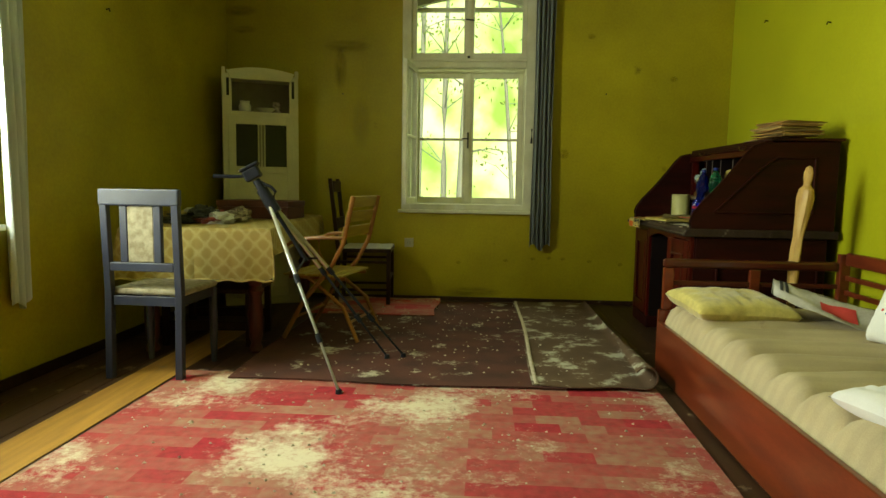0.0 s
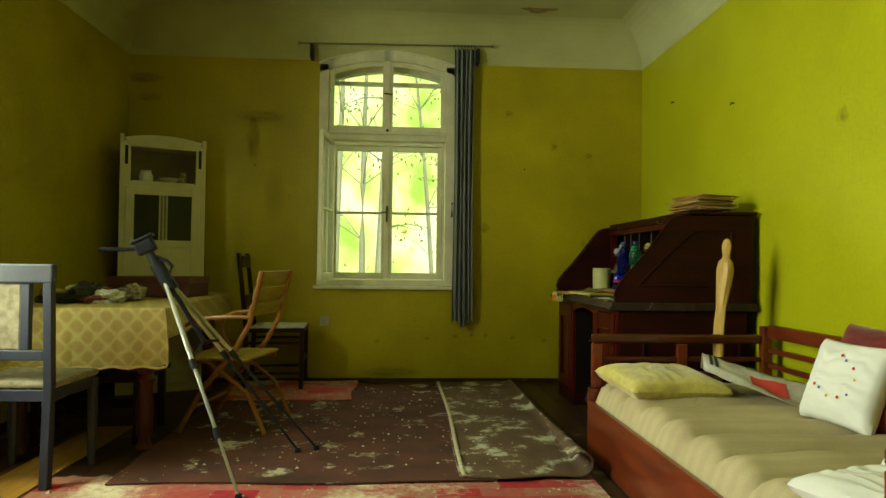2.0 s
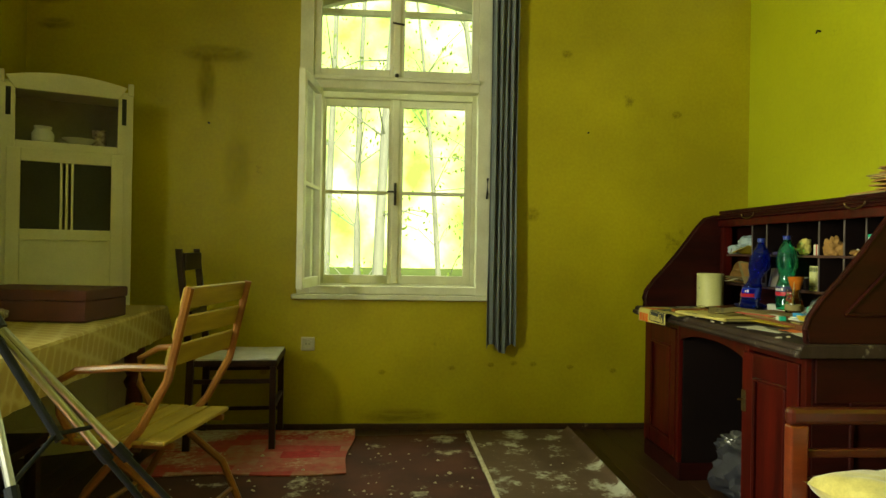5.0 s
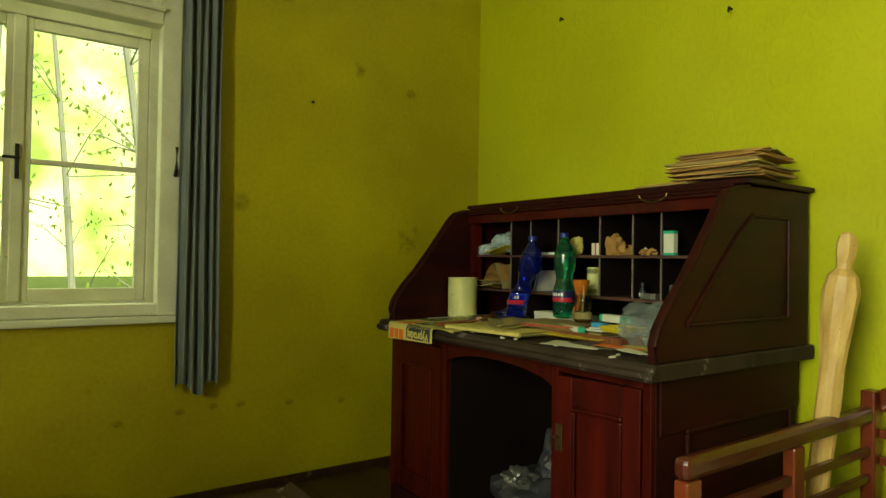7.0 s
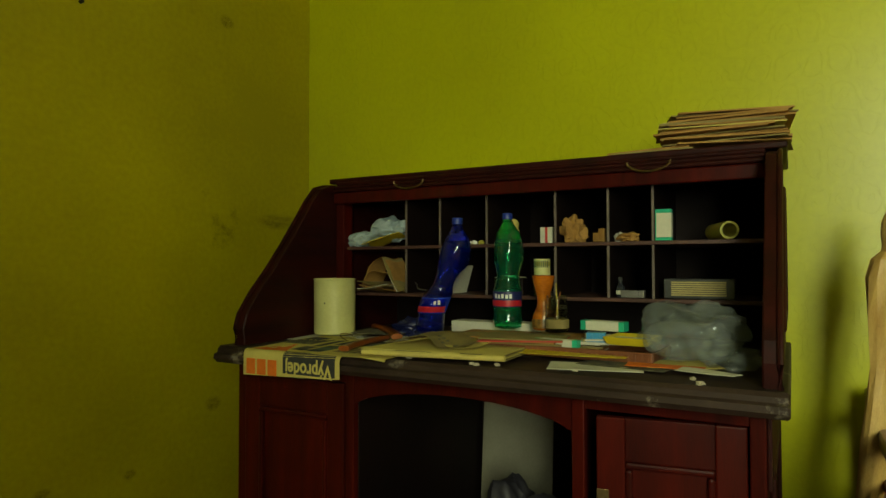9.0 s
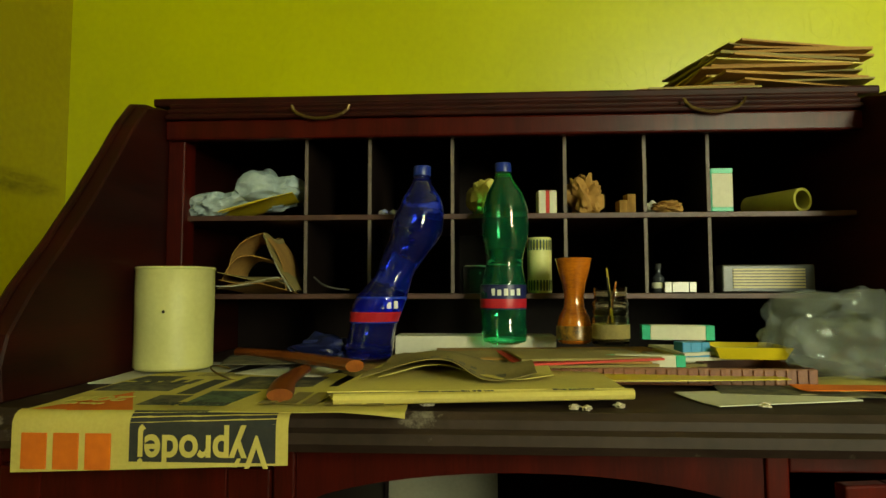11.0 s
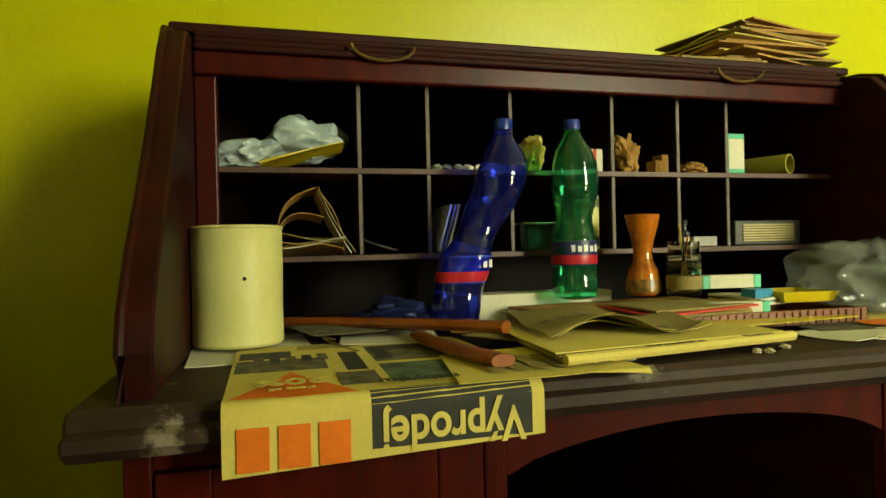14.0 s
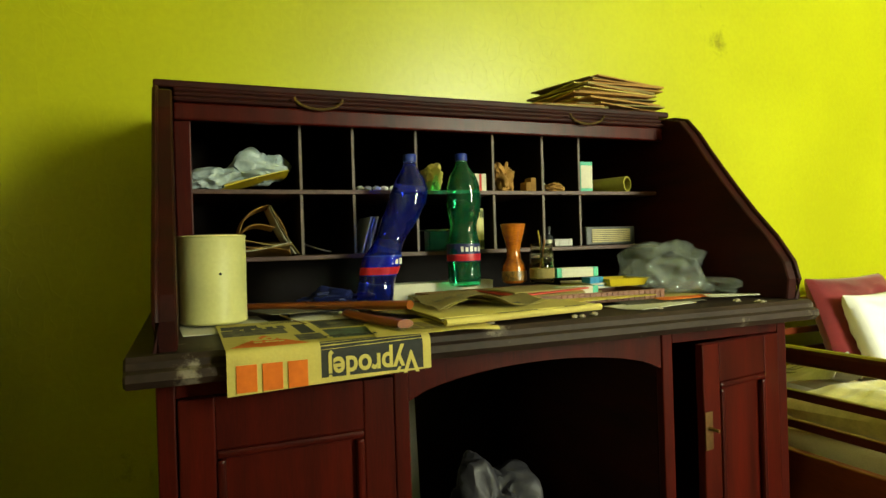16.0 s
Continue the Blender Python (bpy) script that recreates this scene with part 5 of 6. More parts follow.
wpart("inner_panel", B(PF + 0.022, 5.872, 0.085, BX - 0.04, 5.892, WT - 0.047, 0.002), "desk_dark", desk)
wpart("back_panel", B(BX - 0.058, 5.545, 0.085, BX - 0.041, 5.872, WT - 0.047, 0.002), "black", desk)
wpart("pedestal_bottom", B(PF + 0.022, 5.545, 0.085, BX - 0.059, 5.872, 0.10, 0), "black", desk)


def panel_door(y0_, y1_, z0_, z1_, hinge, turn, handle):
    """A framed door with a raised moulding round a sunk panel, swung about its hinge."""
    w, st = y1_ - y0_, 0.055
    m = pose(PF - 0.002, hinge, 0, 0, 0, turn) @ pose(0, -hinge, 0)
    d = wpart("door", spun(B(-0.002, y0_, z0_, 0.018, y0_ + st, z1_, 0.003), m), "mahog_v", desk)
    wpart("stile", spun(B(-0.002, y1_ - st, z0_, 0.018, y1_, z1_, 0.003), m), "mahog_v", d)
    for a, b in ((z0_, z0_ + 0.07), (z1_ - 0.085, z1_)):
        wpart("rail", spun(B(-0.0015, y0_ + st, a, 0.0175, y1_ - st, b, 0.002), m), "mahog", d)
    wpart("panel", spun(B(0.008, y0_ + st, z0_ + 0.07, 0.016, y1_ - st, z1_ - 0.085, 0), m), "mahog_v", d)
    for q in ((y0_ + st, z0_ + 0.07, y1_ - st, z0_ + 0.084), (y0_ + st, z1_ - 0.099, y1_ - st, z1_ - 0.085),
              (y0_ + st, z0_ + 0.085, y0_ + st + 0.014, z1_ - 0.1), (y1_ - st - 0.014, z0_ + 0.085, y1_ - st, z1_ - 0.1)):
        wpart("moulding", spun(B(-0.006, q[0], q[1], 0.008, q[2], q[3], 0.005), m), "mahog", d)
    if handle:
        wpart("lock_plate", spun(B(-0.005, handle - 0.012, 0.50, -0.0025, handle + 0.012, 0.58, 0.001), m), "brass", d)
        wpart("key", spun(tube([(-0.004, handle, 0.545), (-0.028, handle, 0.545)], 0.004, 8), m), "brass", d)
    return d


panel_door(6.492, 6.842, 0.10, 0.72, 6.842, 0, 0)
panel_door(5.556, 5.83, 0.10, 0.722, 5.556, 9, 5.818)
# kneehole apron with a shallow arch
ap = [(5.893, WT - 0.048)] + [(6.461, WT - 0.048)] + [(6.461 - (6.461 - 5.893) * k, 0.672 + 0.045 * (1 - (2 * k - 1) ** 2) ** 0.7) for k in np.linspace(0, 1, 17)]
wpart("apron", prism(ap, "x", PF + 0.004, PF + 0.022, 0), "mahog", desk, "arched red-brown apron over the kneehole")
# closes the kneehole; the dark in there is painted as near-black
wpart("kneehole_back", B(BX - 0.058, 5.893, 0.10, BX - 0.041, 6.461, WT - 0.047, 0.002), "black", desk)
wpart("side_frame", B(PF + 0.03, 5.516, 0.60, BX - 0.045, 5.5245, 0.745, 0.002), "desk_dark", desk)
for q in ((1.78, 0.135, 2.36, 0.15), (1.78, 0.59, 2.36, 0.605), (1.78, 0.151, 1.795, 0.589), (2.345, 0.151, 2.36, 0.589)):
    wpart("side_moulding", B(q[0], 5.513, q[1], q[2], 5.5245, q[3], 0.004), "desk_dark", desk)
# curved hutch sides
prof = [(1.622, WT), (1.616, 0.845), (1.628, 0.885), (1.672, 0.945), (1.735, 1.012), (1.80, 1.09), (1.862, 1.17), (1.91, 1.235), (1.95, 1.278), (2.0, 1.292), (2.06, 1.298), (BX - 0.02, 1.304), (BX - 0.02, WT)]
for y in (5.498, 6.838):
    wpart("hutch_side", prism(prof, "y", y, y + 0.032, 0.003), "desk_dark", desk)
for seg in (((1.745, 0.895), (2.29, 0.895)), ((2.29, 0.895), (2.29, 1.21)), ((2.29, 1.21), (2.075, 1.21)), ((2.075, 1.21), (1.985, 1.14)), ((1.985, 1.14), (1.745, 0.895))):
    wpart("hutch_moulding", tube([(seg[0][0], 5.496, seg[0][1]), (seg[1][0], 5.496, seg[1][1])], 0.006, 8), "desk_dark", desk)
wpart("bead", tube([(x - 0.003, 5.50, z) for x, z in prof[:11]], 0.006, 8), "desk_dark", desk)
wpart("bead", tube([(x - 0.003, 6.868, z) for x, z in prof[:11]], 0.006, 8), "desk_dark", desk)
wpart("top_board", B(2.035, 5.485, 1.3055, BX, 6.875, 1.322, 0.004), "desk_dark", desk)
for k in range(3):
    wpart("tambour_slat", B(2.004 + 0.009 * k, 5.532, 1.270 + 0.0125 * k, 2.042 + 0.009 * k, 6.836, 1.2815 + 0.0125 * k, 0.005), "desk_dark", desk)
wpart("tambour_rail", B(2.012, 5.532, 1.232, 2.036, 6.836, 1.2695, 0.004), "mahog", desk, "reddish lower rail of the rolled-up shutter")
for y in (6.53, 5.80):
    pts = [(2.0, y + 0.055 * math.cos(a), 1.292 - 0.026 * math.sin(a)) for a in np.linspace(0, math.pi, 10)]
    wpart("drop_handle", tube(pts, 0.0032, 6), "brass", desk, "thin brass drop handle")
# back and roof near-black: the pigeonholes' shade is put into their colour
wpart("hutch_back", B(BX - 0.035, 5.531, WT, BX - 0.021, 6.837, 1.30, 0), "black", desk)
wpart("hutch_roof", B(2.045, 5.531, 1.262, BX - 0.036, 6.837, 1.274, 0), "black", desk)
PX = 2.045
for z in (1.078, 0.925):
    wpart("shelf", B(PX, 5.532, z, BX - 0.036, 6.836, z + 0.010, 0.001), "shelf_edge", desk)
DY = (6.568, 6.443, 6.282, 6.067, 5.917, 5.799)
# dividers near-black as painted shade; a front strip keeps the lighter edge
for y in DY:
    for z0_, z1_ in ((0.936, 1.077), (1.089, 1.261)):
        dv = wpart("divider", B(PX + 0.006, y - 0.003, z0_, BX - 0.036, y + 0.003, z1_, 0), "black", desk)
        wpart("edge_strip", B(PX + 0.002, y - 0.0032, z0_, PX + 0.0055, y + 0.0032, z1_, 0), "divider", dv)
wpart("pilaster", B(PX - 0.018, 6.803, WT + 0.001, PX + 0.03, 6.837, 1.26, 0.003), "mahog_v", desk)

# ---- on top of the desk ----


def stack(name, m, w, d, n, t, material, label, category, seed, spread=0.012, turn=6):
    """A pile of loose sheets or folders, each a thin slightly warped leaf."""
    rd = random.Random(seed)
    th = thing(name, m, label, category)
    z = 0.0
    for i in range(n):
        ww, dd, tt = w * rd.uniform(0.9, 1.05), d * rd.uniform(0.9, 1.05), t * rd.uniform(0.7, 1.4)
        k = rd.uniform(0.2, 1.0)
        bm = sheet(8, 6, lambda u, v: ((u - 0.5) * ww, (v - 0.5) * dd, z + tt + k * 0.004 * math.sin(3 * u + i) * math.sin(2.5 * v + i) * (i + 1) / n), -tt)
        spun(bm, pose(rd.uniform(-spread, spread), rd.uniform(-spread, spread), 0, 0, 0, rd.uniform(-turn, turn)))
        part("leaf", bm, material if isinstance(material, str) else material[i % len(material)], th)
        z += tt * 1.15
    return th


stack("paper_stack", pose(2.19, 5.64, 1.3345, 0, 0, 6), 0.24, 0.29, 18, 0.0040, ("kraft", "news_old", "kraft", "kraft", "news"), "untidy stack of yellowed papers and folders on the desk", "papers", 4, 0.022, 11)
stack("folder", pose(2.16, 5.80, 1.323, 0, 0, -5), 0.22, 0.22, 2, 0.005, ("news_old", "kraft"), "flat old folder under the papers", "folder", 9)

can = thing("cream_tin", pose(1.94, 6.772, 0.806), "cylindrical cream-coloured tin with small dents", "tin")
part("body", lathe([(0.062, 0), (0.066, 0.004), (0.0655, 0.06), (0.0665, 0.12), (0.066, 0.170), (0.0675, 0.174), (0.0655, 0.177), (0.063, 0.172), (0.062, 0.02), (0.01, 0.012)], 40), "can", can)
part("rim", tube([(0.066 * math.cos(a), 0.066 * math.sin(a), 0.174) for a in np.linspace(0, 6.2832, 33)], 0.0022, 6), "can", can)
part("dent", spun(lathe([(0.003, 0), (0.002, 0.0015)], 8), pose(-0.0655, -0.012, 0.10, 0, -90, 0)), "iron", can)


def flat_paper(name, m, w, d, material, label, seed=0, bow=0.003, thick=0.0012):
    def f(u, v):
        return ((u - 0.5) * w, (v - 0.5) * d, thick + bow * (0.5 + 0.5 * math.sin(4 * u + seed) * math.cos(3 * v + seed)))
    return solo(name, sheet(14, 10, f, -thick), material, m, label, "paper")


flat_paper("white_sheet", pose(1.925, 6.753, WT + 0.001, 0, 0, 3), 0.27, 0.17, "paper", "plain pale sheet of paper under the tin", 1)
flat_paper("white_sheet", pose(1.93, 6.545, WT + 0.006, 0, 0, -8), 0.16, 0.15, "paper", "plain pale sheet of paper on the desk", 2)

# headline newspaper hanging over the front edge
NY0, NY1 = 6.448, 6.772
npg = thing("newspaper", pose(1.74, 6.61, WT), "yellowed newspaper page with bold advertisements hanging over the desk edge", "newspaper")


def news_curve(s):
    """Height profile of a page: flat on the worktop, then bent down over the edge."""
    flat, r = 0.335, 0.014
    if s < flat:
        return (1.905 - s, WT + 0.0035 + 0.002 * math.sin(14 * s))
    a = (s - flat) / r
    if a < math.pi / 2:
        return (1.905 - flat - r * math.sin(a), WT + 0.0035 - r * (1 - math.cos(a)))
    return (1.905 - flat - r - 0.0005, WT + 0.0035 - r - (s - flat - r * math.pi / 2))


def over_edge(y0_, y1_, s0, s1, skew=0.0):
    def f(u, v):
        x, z = news_curve(s0 + (s1 - s0 + skew * v) * u)
        return (x, y0_ + (y1_ - y0_) * v, z)
    return f


wpart("page", sheet(70, 6, over_edge(NY0, NY1, 0.0, 0.40, 0.012), 0.0008), "news", npg)


def printed(name, y0_, y1_, s0, s1, material, lift=0.0009, tri=False):
    def f(u, v):
        x, z = news_curve(s0 + (s1 - s0) * u)
        c = (y0_ + y1_) / 2
        y = y0_ + (y1_ - y0_) * v
        if tri:
            y = c + (y - c) * max(0.05, u)
        over = max(0.0, min(1.0, (s0 + (s1 - s0) * u - 0.335) / 0.022))
        return (x - lift * over, y, z + lift * (1 - over))
    return wpart(name, sheet(24, 3, f), material, npg)


printed("headline_block", 6.462, 6.632, 0.338, 0.398, "ink")
printed("orange_triangle", 6.638, 6.771, 0.215, 0.334, "orange", tri=True)
printed("photo_block", 6.66, 6.768, 0.13, 0.205, "ink_grey")
printed("photo_block", 6.465, 6.60, 0.20, 0.30, "ink_green")
printed("photo_block", 6.615, 6.64, 0.10, 0.225, "ink")
printed("photo_block", 6.47, 6.60, 0.06, 0.185, "ink_grey")
printed("photo_block", 6.70, 6.766, 0.06, 0.12, "ink")
printed("photo_block", 6.61, 6.655, 0.235, 0.30, "ink_grey", 0.0014)
printed("photo_block", 6.475, 6.56, 0.075, 0.10, "ink", 0.0014)
printed("photo_block", 6.575, 6.595, 0.07, 0.17, "ink", 0.0014)
for k in range(6):
    printed("text_line", 6.615, 6.69, 0.012 + 0.008 * k, 0.016 + 0.008 * k, "ink_grey")
down = Matrix(((0, 0, -1, 0), (1, 0, 0, 0), (0, -1, 0, 0), (0, 0, 0, 1)))


def wtext(body, size, material, parent, m, squeeze=1.0):
    ob = lettering(body, size, material, parent, m, squeeze=squeeze)
    bpy.context.view_layer.update()
    ob.matrix_parent_inverse = parent.matrix_world.inverted()
    return ob


wtext("Výprodej", 0.050, "news", npg, Matrix.Translation((1.5535, 6.547, 0.761)) @ down, 0.82)
wtext("nábytku", 0.028, "ink", npg, pose(1.590, 6.575, WT + 0.0078, 0, 0, 90))
wtext("20%", 0.044, "news", npg, pose(1.620, 6.706, WT + 0.0085, 0, 0, 90))
wtext("sleva až", 0.015, "news", npg, pose(1.585, 6.706, WT + 0.0082, 0, 0, 90))
for k, y in enumerate((6.668, 6.706, 6.744)):
    wpart("logo_shape", B(1.5525, y - 0.015, 0.737, 1.5545, y + 0.015, 0.778, 0.0005), "orange", npg, "orange printed logo block")

for k in range(5):
    printed("text_line", 6.47, 6.60, 0.302 + 0.006 * k, 0.305 + 0.006 * k, "ink_grey") if k > 3 else None
    printed("picture_detail", 6.655 + 0.02 * k, 6.668 + 0.02 * k, 0.10 + 0.006 * (k % 3), 0.15 + 0.004 * k, "ink" if k % 2 else "ink_grey", 0.0012)
pg2 = thing("newspaper_sheet", pose(1.68, 6.47, WT), "loose yellowed newspaper sheet printed with small grey text", "newspaper")
wpart("page", sheet(50, 6, lambda u, v: (news_curve(0.16 + (0.19 - 0.03 * v) * u + 0.03 * v)[0] - 0.002, 6.325 + 0.195 * v + 0.03 * u * (v - 0.3), news_curve(0.16 + (0.19 - 0.03 * v) * u)[1] + 0.003), 0.0008), "news", pg2)
for k in range(6):
    wpart("text_column", spun(B(0, 0, 0, 0.085, 0.020, 0.0003, 0), pose(1.585, 6.345 + k * 0.026, WT + 0.0095, 0, 0, 0)), "news_old", pg2)

# folded newspapers and flap
fn = thing("folded_newspaper", pose(1.73, 6.22, WT), "folded yellowed newspaper with a curled upper flap", "newspaper")
c = [Vector((1.59, 6.405, 0)), Vector((1.635, 6.045, 0)), Vector((1.87, 6.05, 0)), Vector((1.92, 6.38, 0))]


def quad(u, v):
    return c[0].lerp(c[1], v).lerp(c[3].lerp(c[2], v), u)


for k in range(4):
    wpart("fold", sheet(14, 14, lambda u, v: quad(u, v) + Vector((0.002 * k, 0.003 * k, WT + 0.010 + 0.0036 * k + 0.010 * u * (1 - u) * math.sin(3 * v))), -0.0016), ("news_old", "news", "news_old", "news")[k], fn)
wpart("fold_edge", tube([c[0] + Vector((0, 0, WT + 0.014)), c[0].lerp(c[1], 0.5) + Vector((0, 0, WT + 0.015)), c[1] + Vector((0, 0, WT + 0.016))], 0.0068, 8), "news", fn)
wtext("Izrael ukončil 38 let", 0.011, "ink", fn, Matrix.Translation((1.592, 6.26, WT + 0.0245)) @ pose(0, 0, 0, 0, 0, -83))
wtext("Dva poslanci", 0.010, "ink", fn, Matrix.Translation((1.614, 6.12, WT + 0.0245)) @ pose(0, 0, 0, 0, 0, -83))


def flap(u, v):
    """A loose double leaf whose front edge rolls up in two waves."""
    p = quad(0.22 + 0.78 * u, 0.06 + 0.62 * v)
    wave = 0.5 + 0.5 * math.sin(7.5 * v - 1.2)
    z = WT + 0.028 + 0.020 * wave * (1 - u) ** 0.6 + 0.012 * u + 0.003 * math.sin(11 * u + 4 * v)
    return (p.x + 0.022 * math.sin(6 * v) * (1 - u), p.y + 0.010 * math.cos(8 * v) * (1 - u), z)


def underleaf(u, v):
    x, y, z = flap(u, v)
    return (x + 0.022 + 0.012 * math.sin(5 * v), y - 0.022, WT + 0.026 + (z - WT - 0.026) * (0.45 + 0.25 * math.sin(9 * v)))


wpart("flap", sheet(30, 40, flap, 0.0010), "news_old", fn, "brownish curled flap")
wpart("flap", sheet(30, 40, underleaf, 0.0010), "news", fn, "curled inner leaf")
for k in range(8):
    wpart("text_column", sheet(6, 2, lambda u, v: Vector(flap(0.12 + 0.62 * u, 0.10 + 0.1 * k + 0.055 * v)) + Vector((0, 0, 0.0008))), "ink_grey", fn)

# wooden clothes hanger
hg = thing("clothes_hanger", pose(1.85, 6.52, WT), "varnished wooden clothes hanger lying on the papers", "hanger")


def bar(p, q, w, h, sag):
    p, q = Vector(p), Vector(q)
    n = Vector((-(q - p).y, (q - p).x, 0)).normalized()

    def f(u, v):
        a = 2 * math.pi * v
        k = 0.62 + 0.38 * u ** 0.7 - 0.12 * max(0.0, u - 0.9) * 10
        o = p.lerp(q, u) + n * (sag * math.sin(math.pi * u) + w / 2 * k * math.cos(a))
        return (o.x, o.y, o.z + h / 2 * math.sin(a))
    bm = sheet(18, 12, f)
    bmesh.ops.remove_doubles(bm, verts=bm.verts[:], dist=0.0002)
    bmesh.ops.holes_fill(bm, edges=[ed for ed in bm.edges if ed.is_boundary])
    bmesh.ops.recalc_face_normals(bm, faces=bm.faces[:])
    return bm


wpart("arm", bar((2.06, 6.70, WT + 0.024), (1.755, 6.412, WT + 0.034), 0.036, 0.018, 0.016), "hanger", hg)
wpart("arm", bar((1.86, 6.515, WT + 0.016), (1.605, 6.474, WT + 0.016), 0.036, 0.016, -0.010), "hanger", hg)
wpart("hook", tube([(1.83 + 0.03 * math.cos(a), 6.625 + 0.03 * math.sin(a), WT + 0.012 + 0.012 * math.sin(a)) for a in np.linspace(0.4, 4.6, 14)], 0.0016, 6), "brass", hg)


# bottles
def pet(name, m, material, label, lab_mat, crush, lean=0.0):
    th = thing(name, m, label, "bottle")
    prof_ = [(0.026, 0.0), (0.038, 0.004), (0.041, 0.02), (0.040, 0.045), (0.0405, 0.06), (0.0405, 0.105), (0.039, 0.115), (0.034, 0.135), (0.0325, 0.15), (0.036, 0.17), (0.0415, 0.19), (0.0425, 0.215), (0.040, 0.245),
             (0.032, 0.272), (0.020, 0.291), (0.0135, 0.302), (0.0128, 0.312)]
    fine_ = []
    for (r0, z0_), (r1, z1_) in zip(prof_, prof_[1:]):
        n_ = max(1, int((z1_ - z0_) / 0.0035))
        fine_ += [(r0 + (r1 - r0) * i / n_, z0_ + (z1_ - z0_) * i / n_) for i in range(n_)]
    bm = lathe(fine_ + [prof_[-1]], 32)
    lb = lathe([(0.0409, 0.062), (0.0411, 0.063), (0.0411, 0.104), (0.0409, 0.105)], 32)
    red = lathe([(0.0412, 0.064), (0.0414, 0.065), (0.0414, 0.079), (0.0412, 0.08)], 32)
    cap = lathe([(0.0150, 0.309), (0.0152, 0.311), (0.0152, 0.324), (0.014, 0.326)], 20)
    ring = lathe([(0.0155, 0.300), (0.0165, 0.302), (0.0155, 0.304)], 20)
    for b in (bm, lb, red, cap, ring):
        for v in b.verts:
            k = v.co.z / 0.32
            s = 1 + crush * 0.35 * wobble(v.co * 22) * math.sin(math.pi * min(1, k * 1.05))
            v.co.x *= s * (1 - crush * 0.25 * math.exp(-((k - 0.47) / 0.10) ** 2))
            v.co.y *= s
            if 0.13 < v.co.z < 0.30 and b is bm:
                g = 1 + 0.018 * math.sin(v.co.z * 620) * (0.4 + 0.6 * (v.co.z < 0.19))
                v.co.x, v.co.y = v.co.x * g, v.co.y * g
            v.co.y += -lean * k + crush * 0.018 * math.sin(2.2 * math.pi * k)
    part("shell", bm, material, th)
    part("label", lb, lab_mat, th, "printed paper label band")
    part("label_stripe", red, "label_red", th)
    part("cap", cap, "pet_cap", th, "dark blue screw cap")
    part("neck_ring", ring, material, th)
    for k in range(5):
        part("label_mark", spun(B(-0.0004, -0.004, 0, 0.0004, 0.003, 0.012 - 0.002 * (k % 2), 0), pose(-0.0414 * math.cos(0.28 * (k - 2)), -0.0414 * math.sin(0.28 * (k - 2)) - lean * 0.27, 0.086, 0, 0, math.degrees(0.28 * (k - 2)))), "ink_white", th)
    return th


pet("blue_bottle", pose(1.955, 6.425, WT + 0.022, 0, 0, 0) @ Matrix.Scale(1.05, 4), "pet_blue", "leaning crumpled blue plastic water bottle", "label_blue", 0.75, 0.096)
pet("green_bottle", pose(1.985, 6.186, WT + 0.048, 0, 0, 0), "pet_green", "upright green plastic water bottle with a dark label", "navy", 0.15)

# pile under bottle, vase and jar
stack("paper_pile", pose(1.935, 6.10, WT + 0.001, 0, 0, 4), 0.19, 0.40, 7, 0.0052, ("news_old", "paper", "kraft", "news"), "low pile of old papers and envelopes on the desk", "papers", 12, 0.006, 3)
wb = thing("white_carton", pose(2.035, 6.29, WT + 0.001), "long flat white carton lying behind the bottles", "box")
part("body", B(-0.012, -0.20, 0, 0.06, 0.10, 0.058, 0.003), "paper", wb)
part("flap", B(-0.014, -0.198, 0.050, -0.0125, 0.098, 0.057, 0), "paper", wb)
solo("blue_cloth", crumpled(0.11, 0.13, 0.05, 4.4, 0.7), "navy", pose(2.01, 6.50, WT + 0.007), "crumpled dark blue cloth behind the bottle", "cloth")

vase = solo("wooden_vase", lathe([(0.024, 0), (0.029, 0.004), (0.030, 0.03), (0.027, 0.046), (0.018, 0.062), (0.0165, 0.078), (0.020, 0.10), (0.027, 0.125), (0.0315, 0.146), (0.028, 0.147), (0.018, 0.12), (0.008, 0.10)], 32),
     "vase", pose(1.95, 6.068, WT + 0.052), "small waisted amber wooden vase", "vase")
part("foot_band", lathe([(0.0296, 0.006), (0.0312, 0.008), (0.0312, 0.028), (0.0296, 0.031)], 28), "carved_dark", vase, "dark burnt pattern band")
jar = thing("glass_jar", pose(1.905, 6.015, WT + 0.052), "ribbed clear glass jar holding pencils", "jar")
part("glass", lathe([(0.026, 0), (0.030, 0.004), (0.030, 0.045), (0.0275, 0.05), (0.030, 0.055), (0.0275, 0.062), (0.030, 0.068), (0.0265, 0.076), (0.0275, 0.096), (0.0255, 0.096), (0.0245, 0.078), (0.0275, 0.066), (0.0275, 0.008), (0.005, 0.006)], 28), "glass", jar)
for k, (dx, dy, h) in enumerate(((0.006, 0.004, 0.128), (-0.008, 0.006, 0.112), (0.0, -0.010, 0.105))):
    part("pencil", tube([(-dx, -dy, 0.01), (dx, dy, h)], 0.0036, 6, 0.0015), ("slat", "ink", "hanger")[k], jar)
part("label", lathe([(0.0304, 0.012), (0.0306, 0.013), (0.0306, 0.034), (0.0304, 0.035)], 28), "news_old", jar, "brown paper label")

tr = thing("brown_tray", pose(1.885, 5.975, WT + 0.004, 0, 0, -3), "shallow brown woven tray holding papers", "tray")
part("bottom", B(-0.095, -0.225, 0, 0.085, 0.225, 0.006, 0.002), "tray", tr)
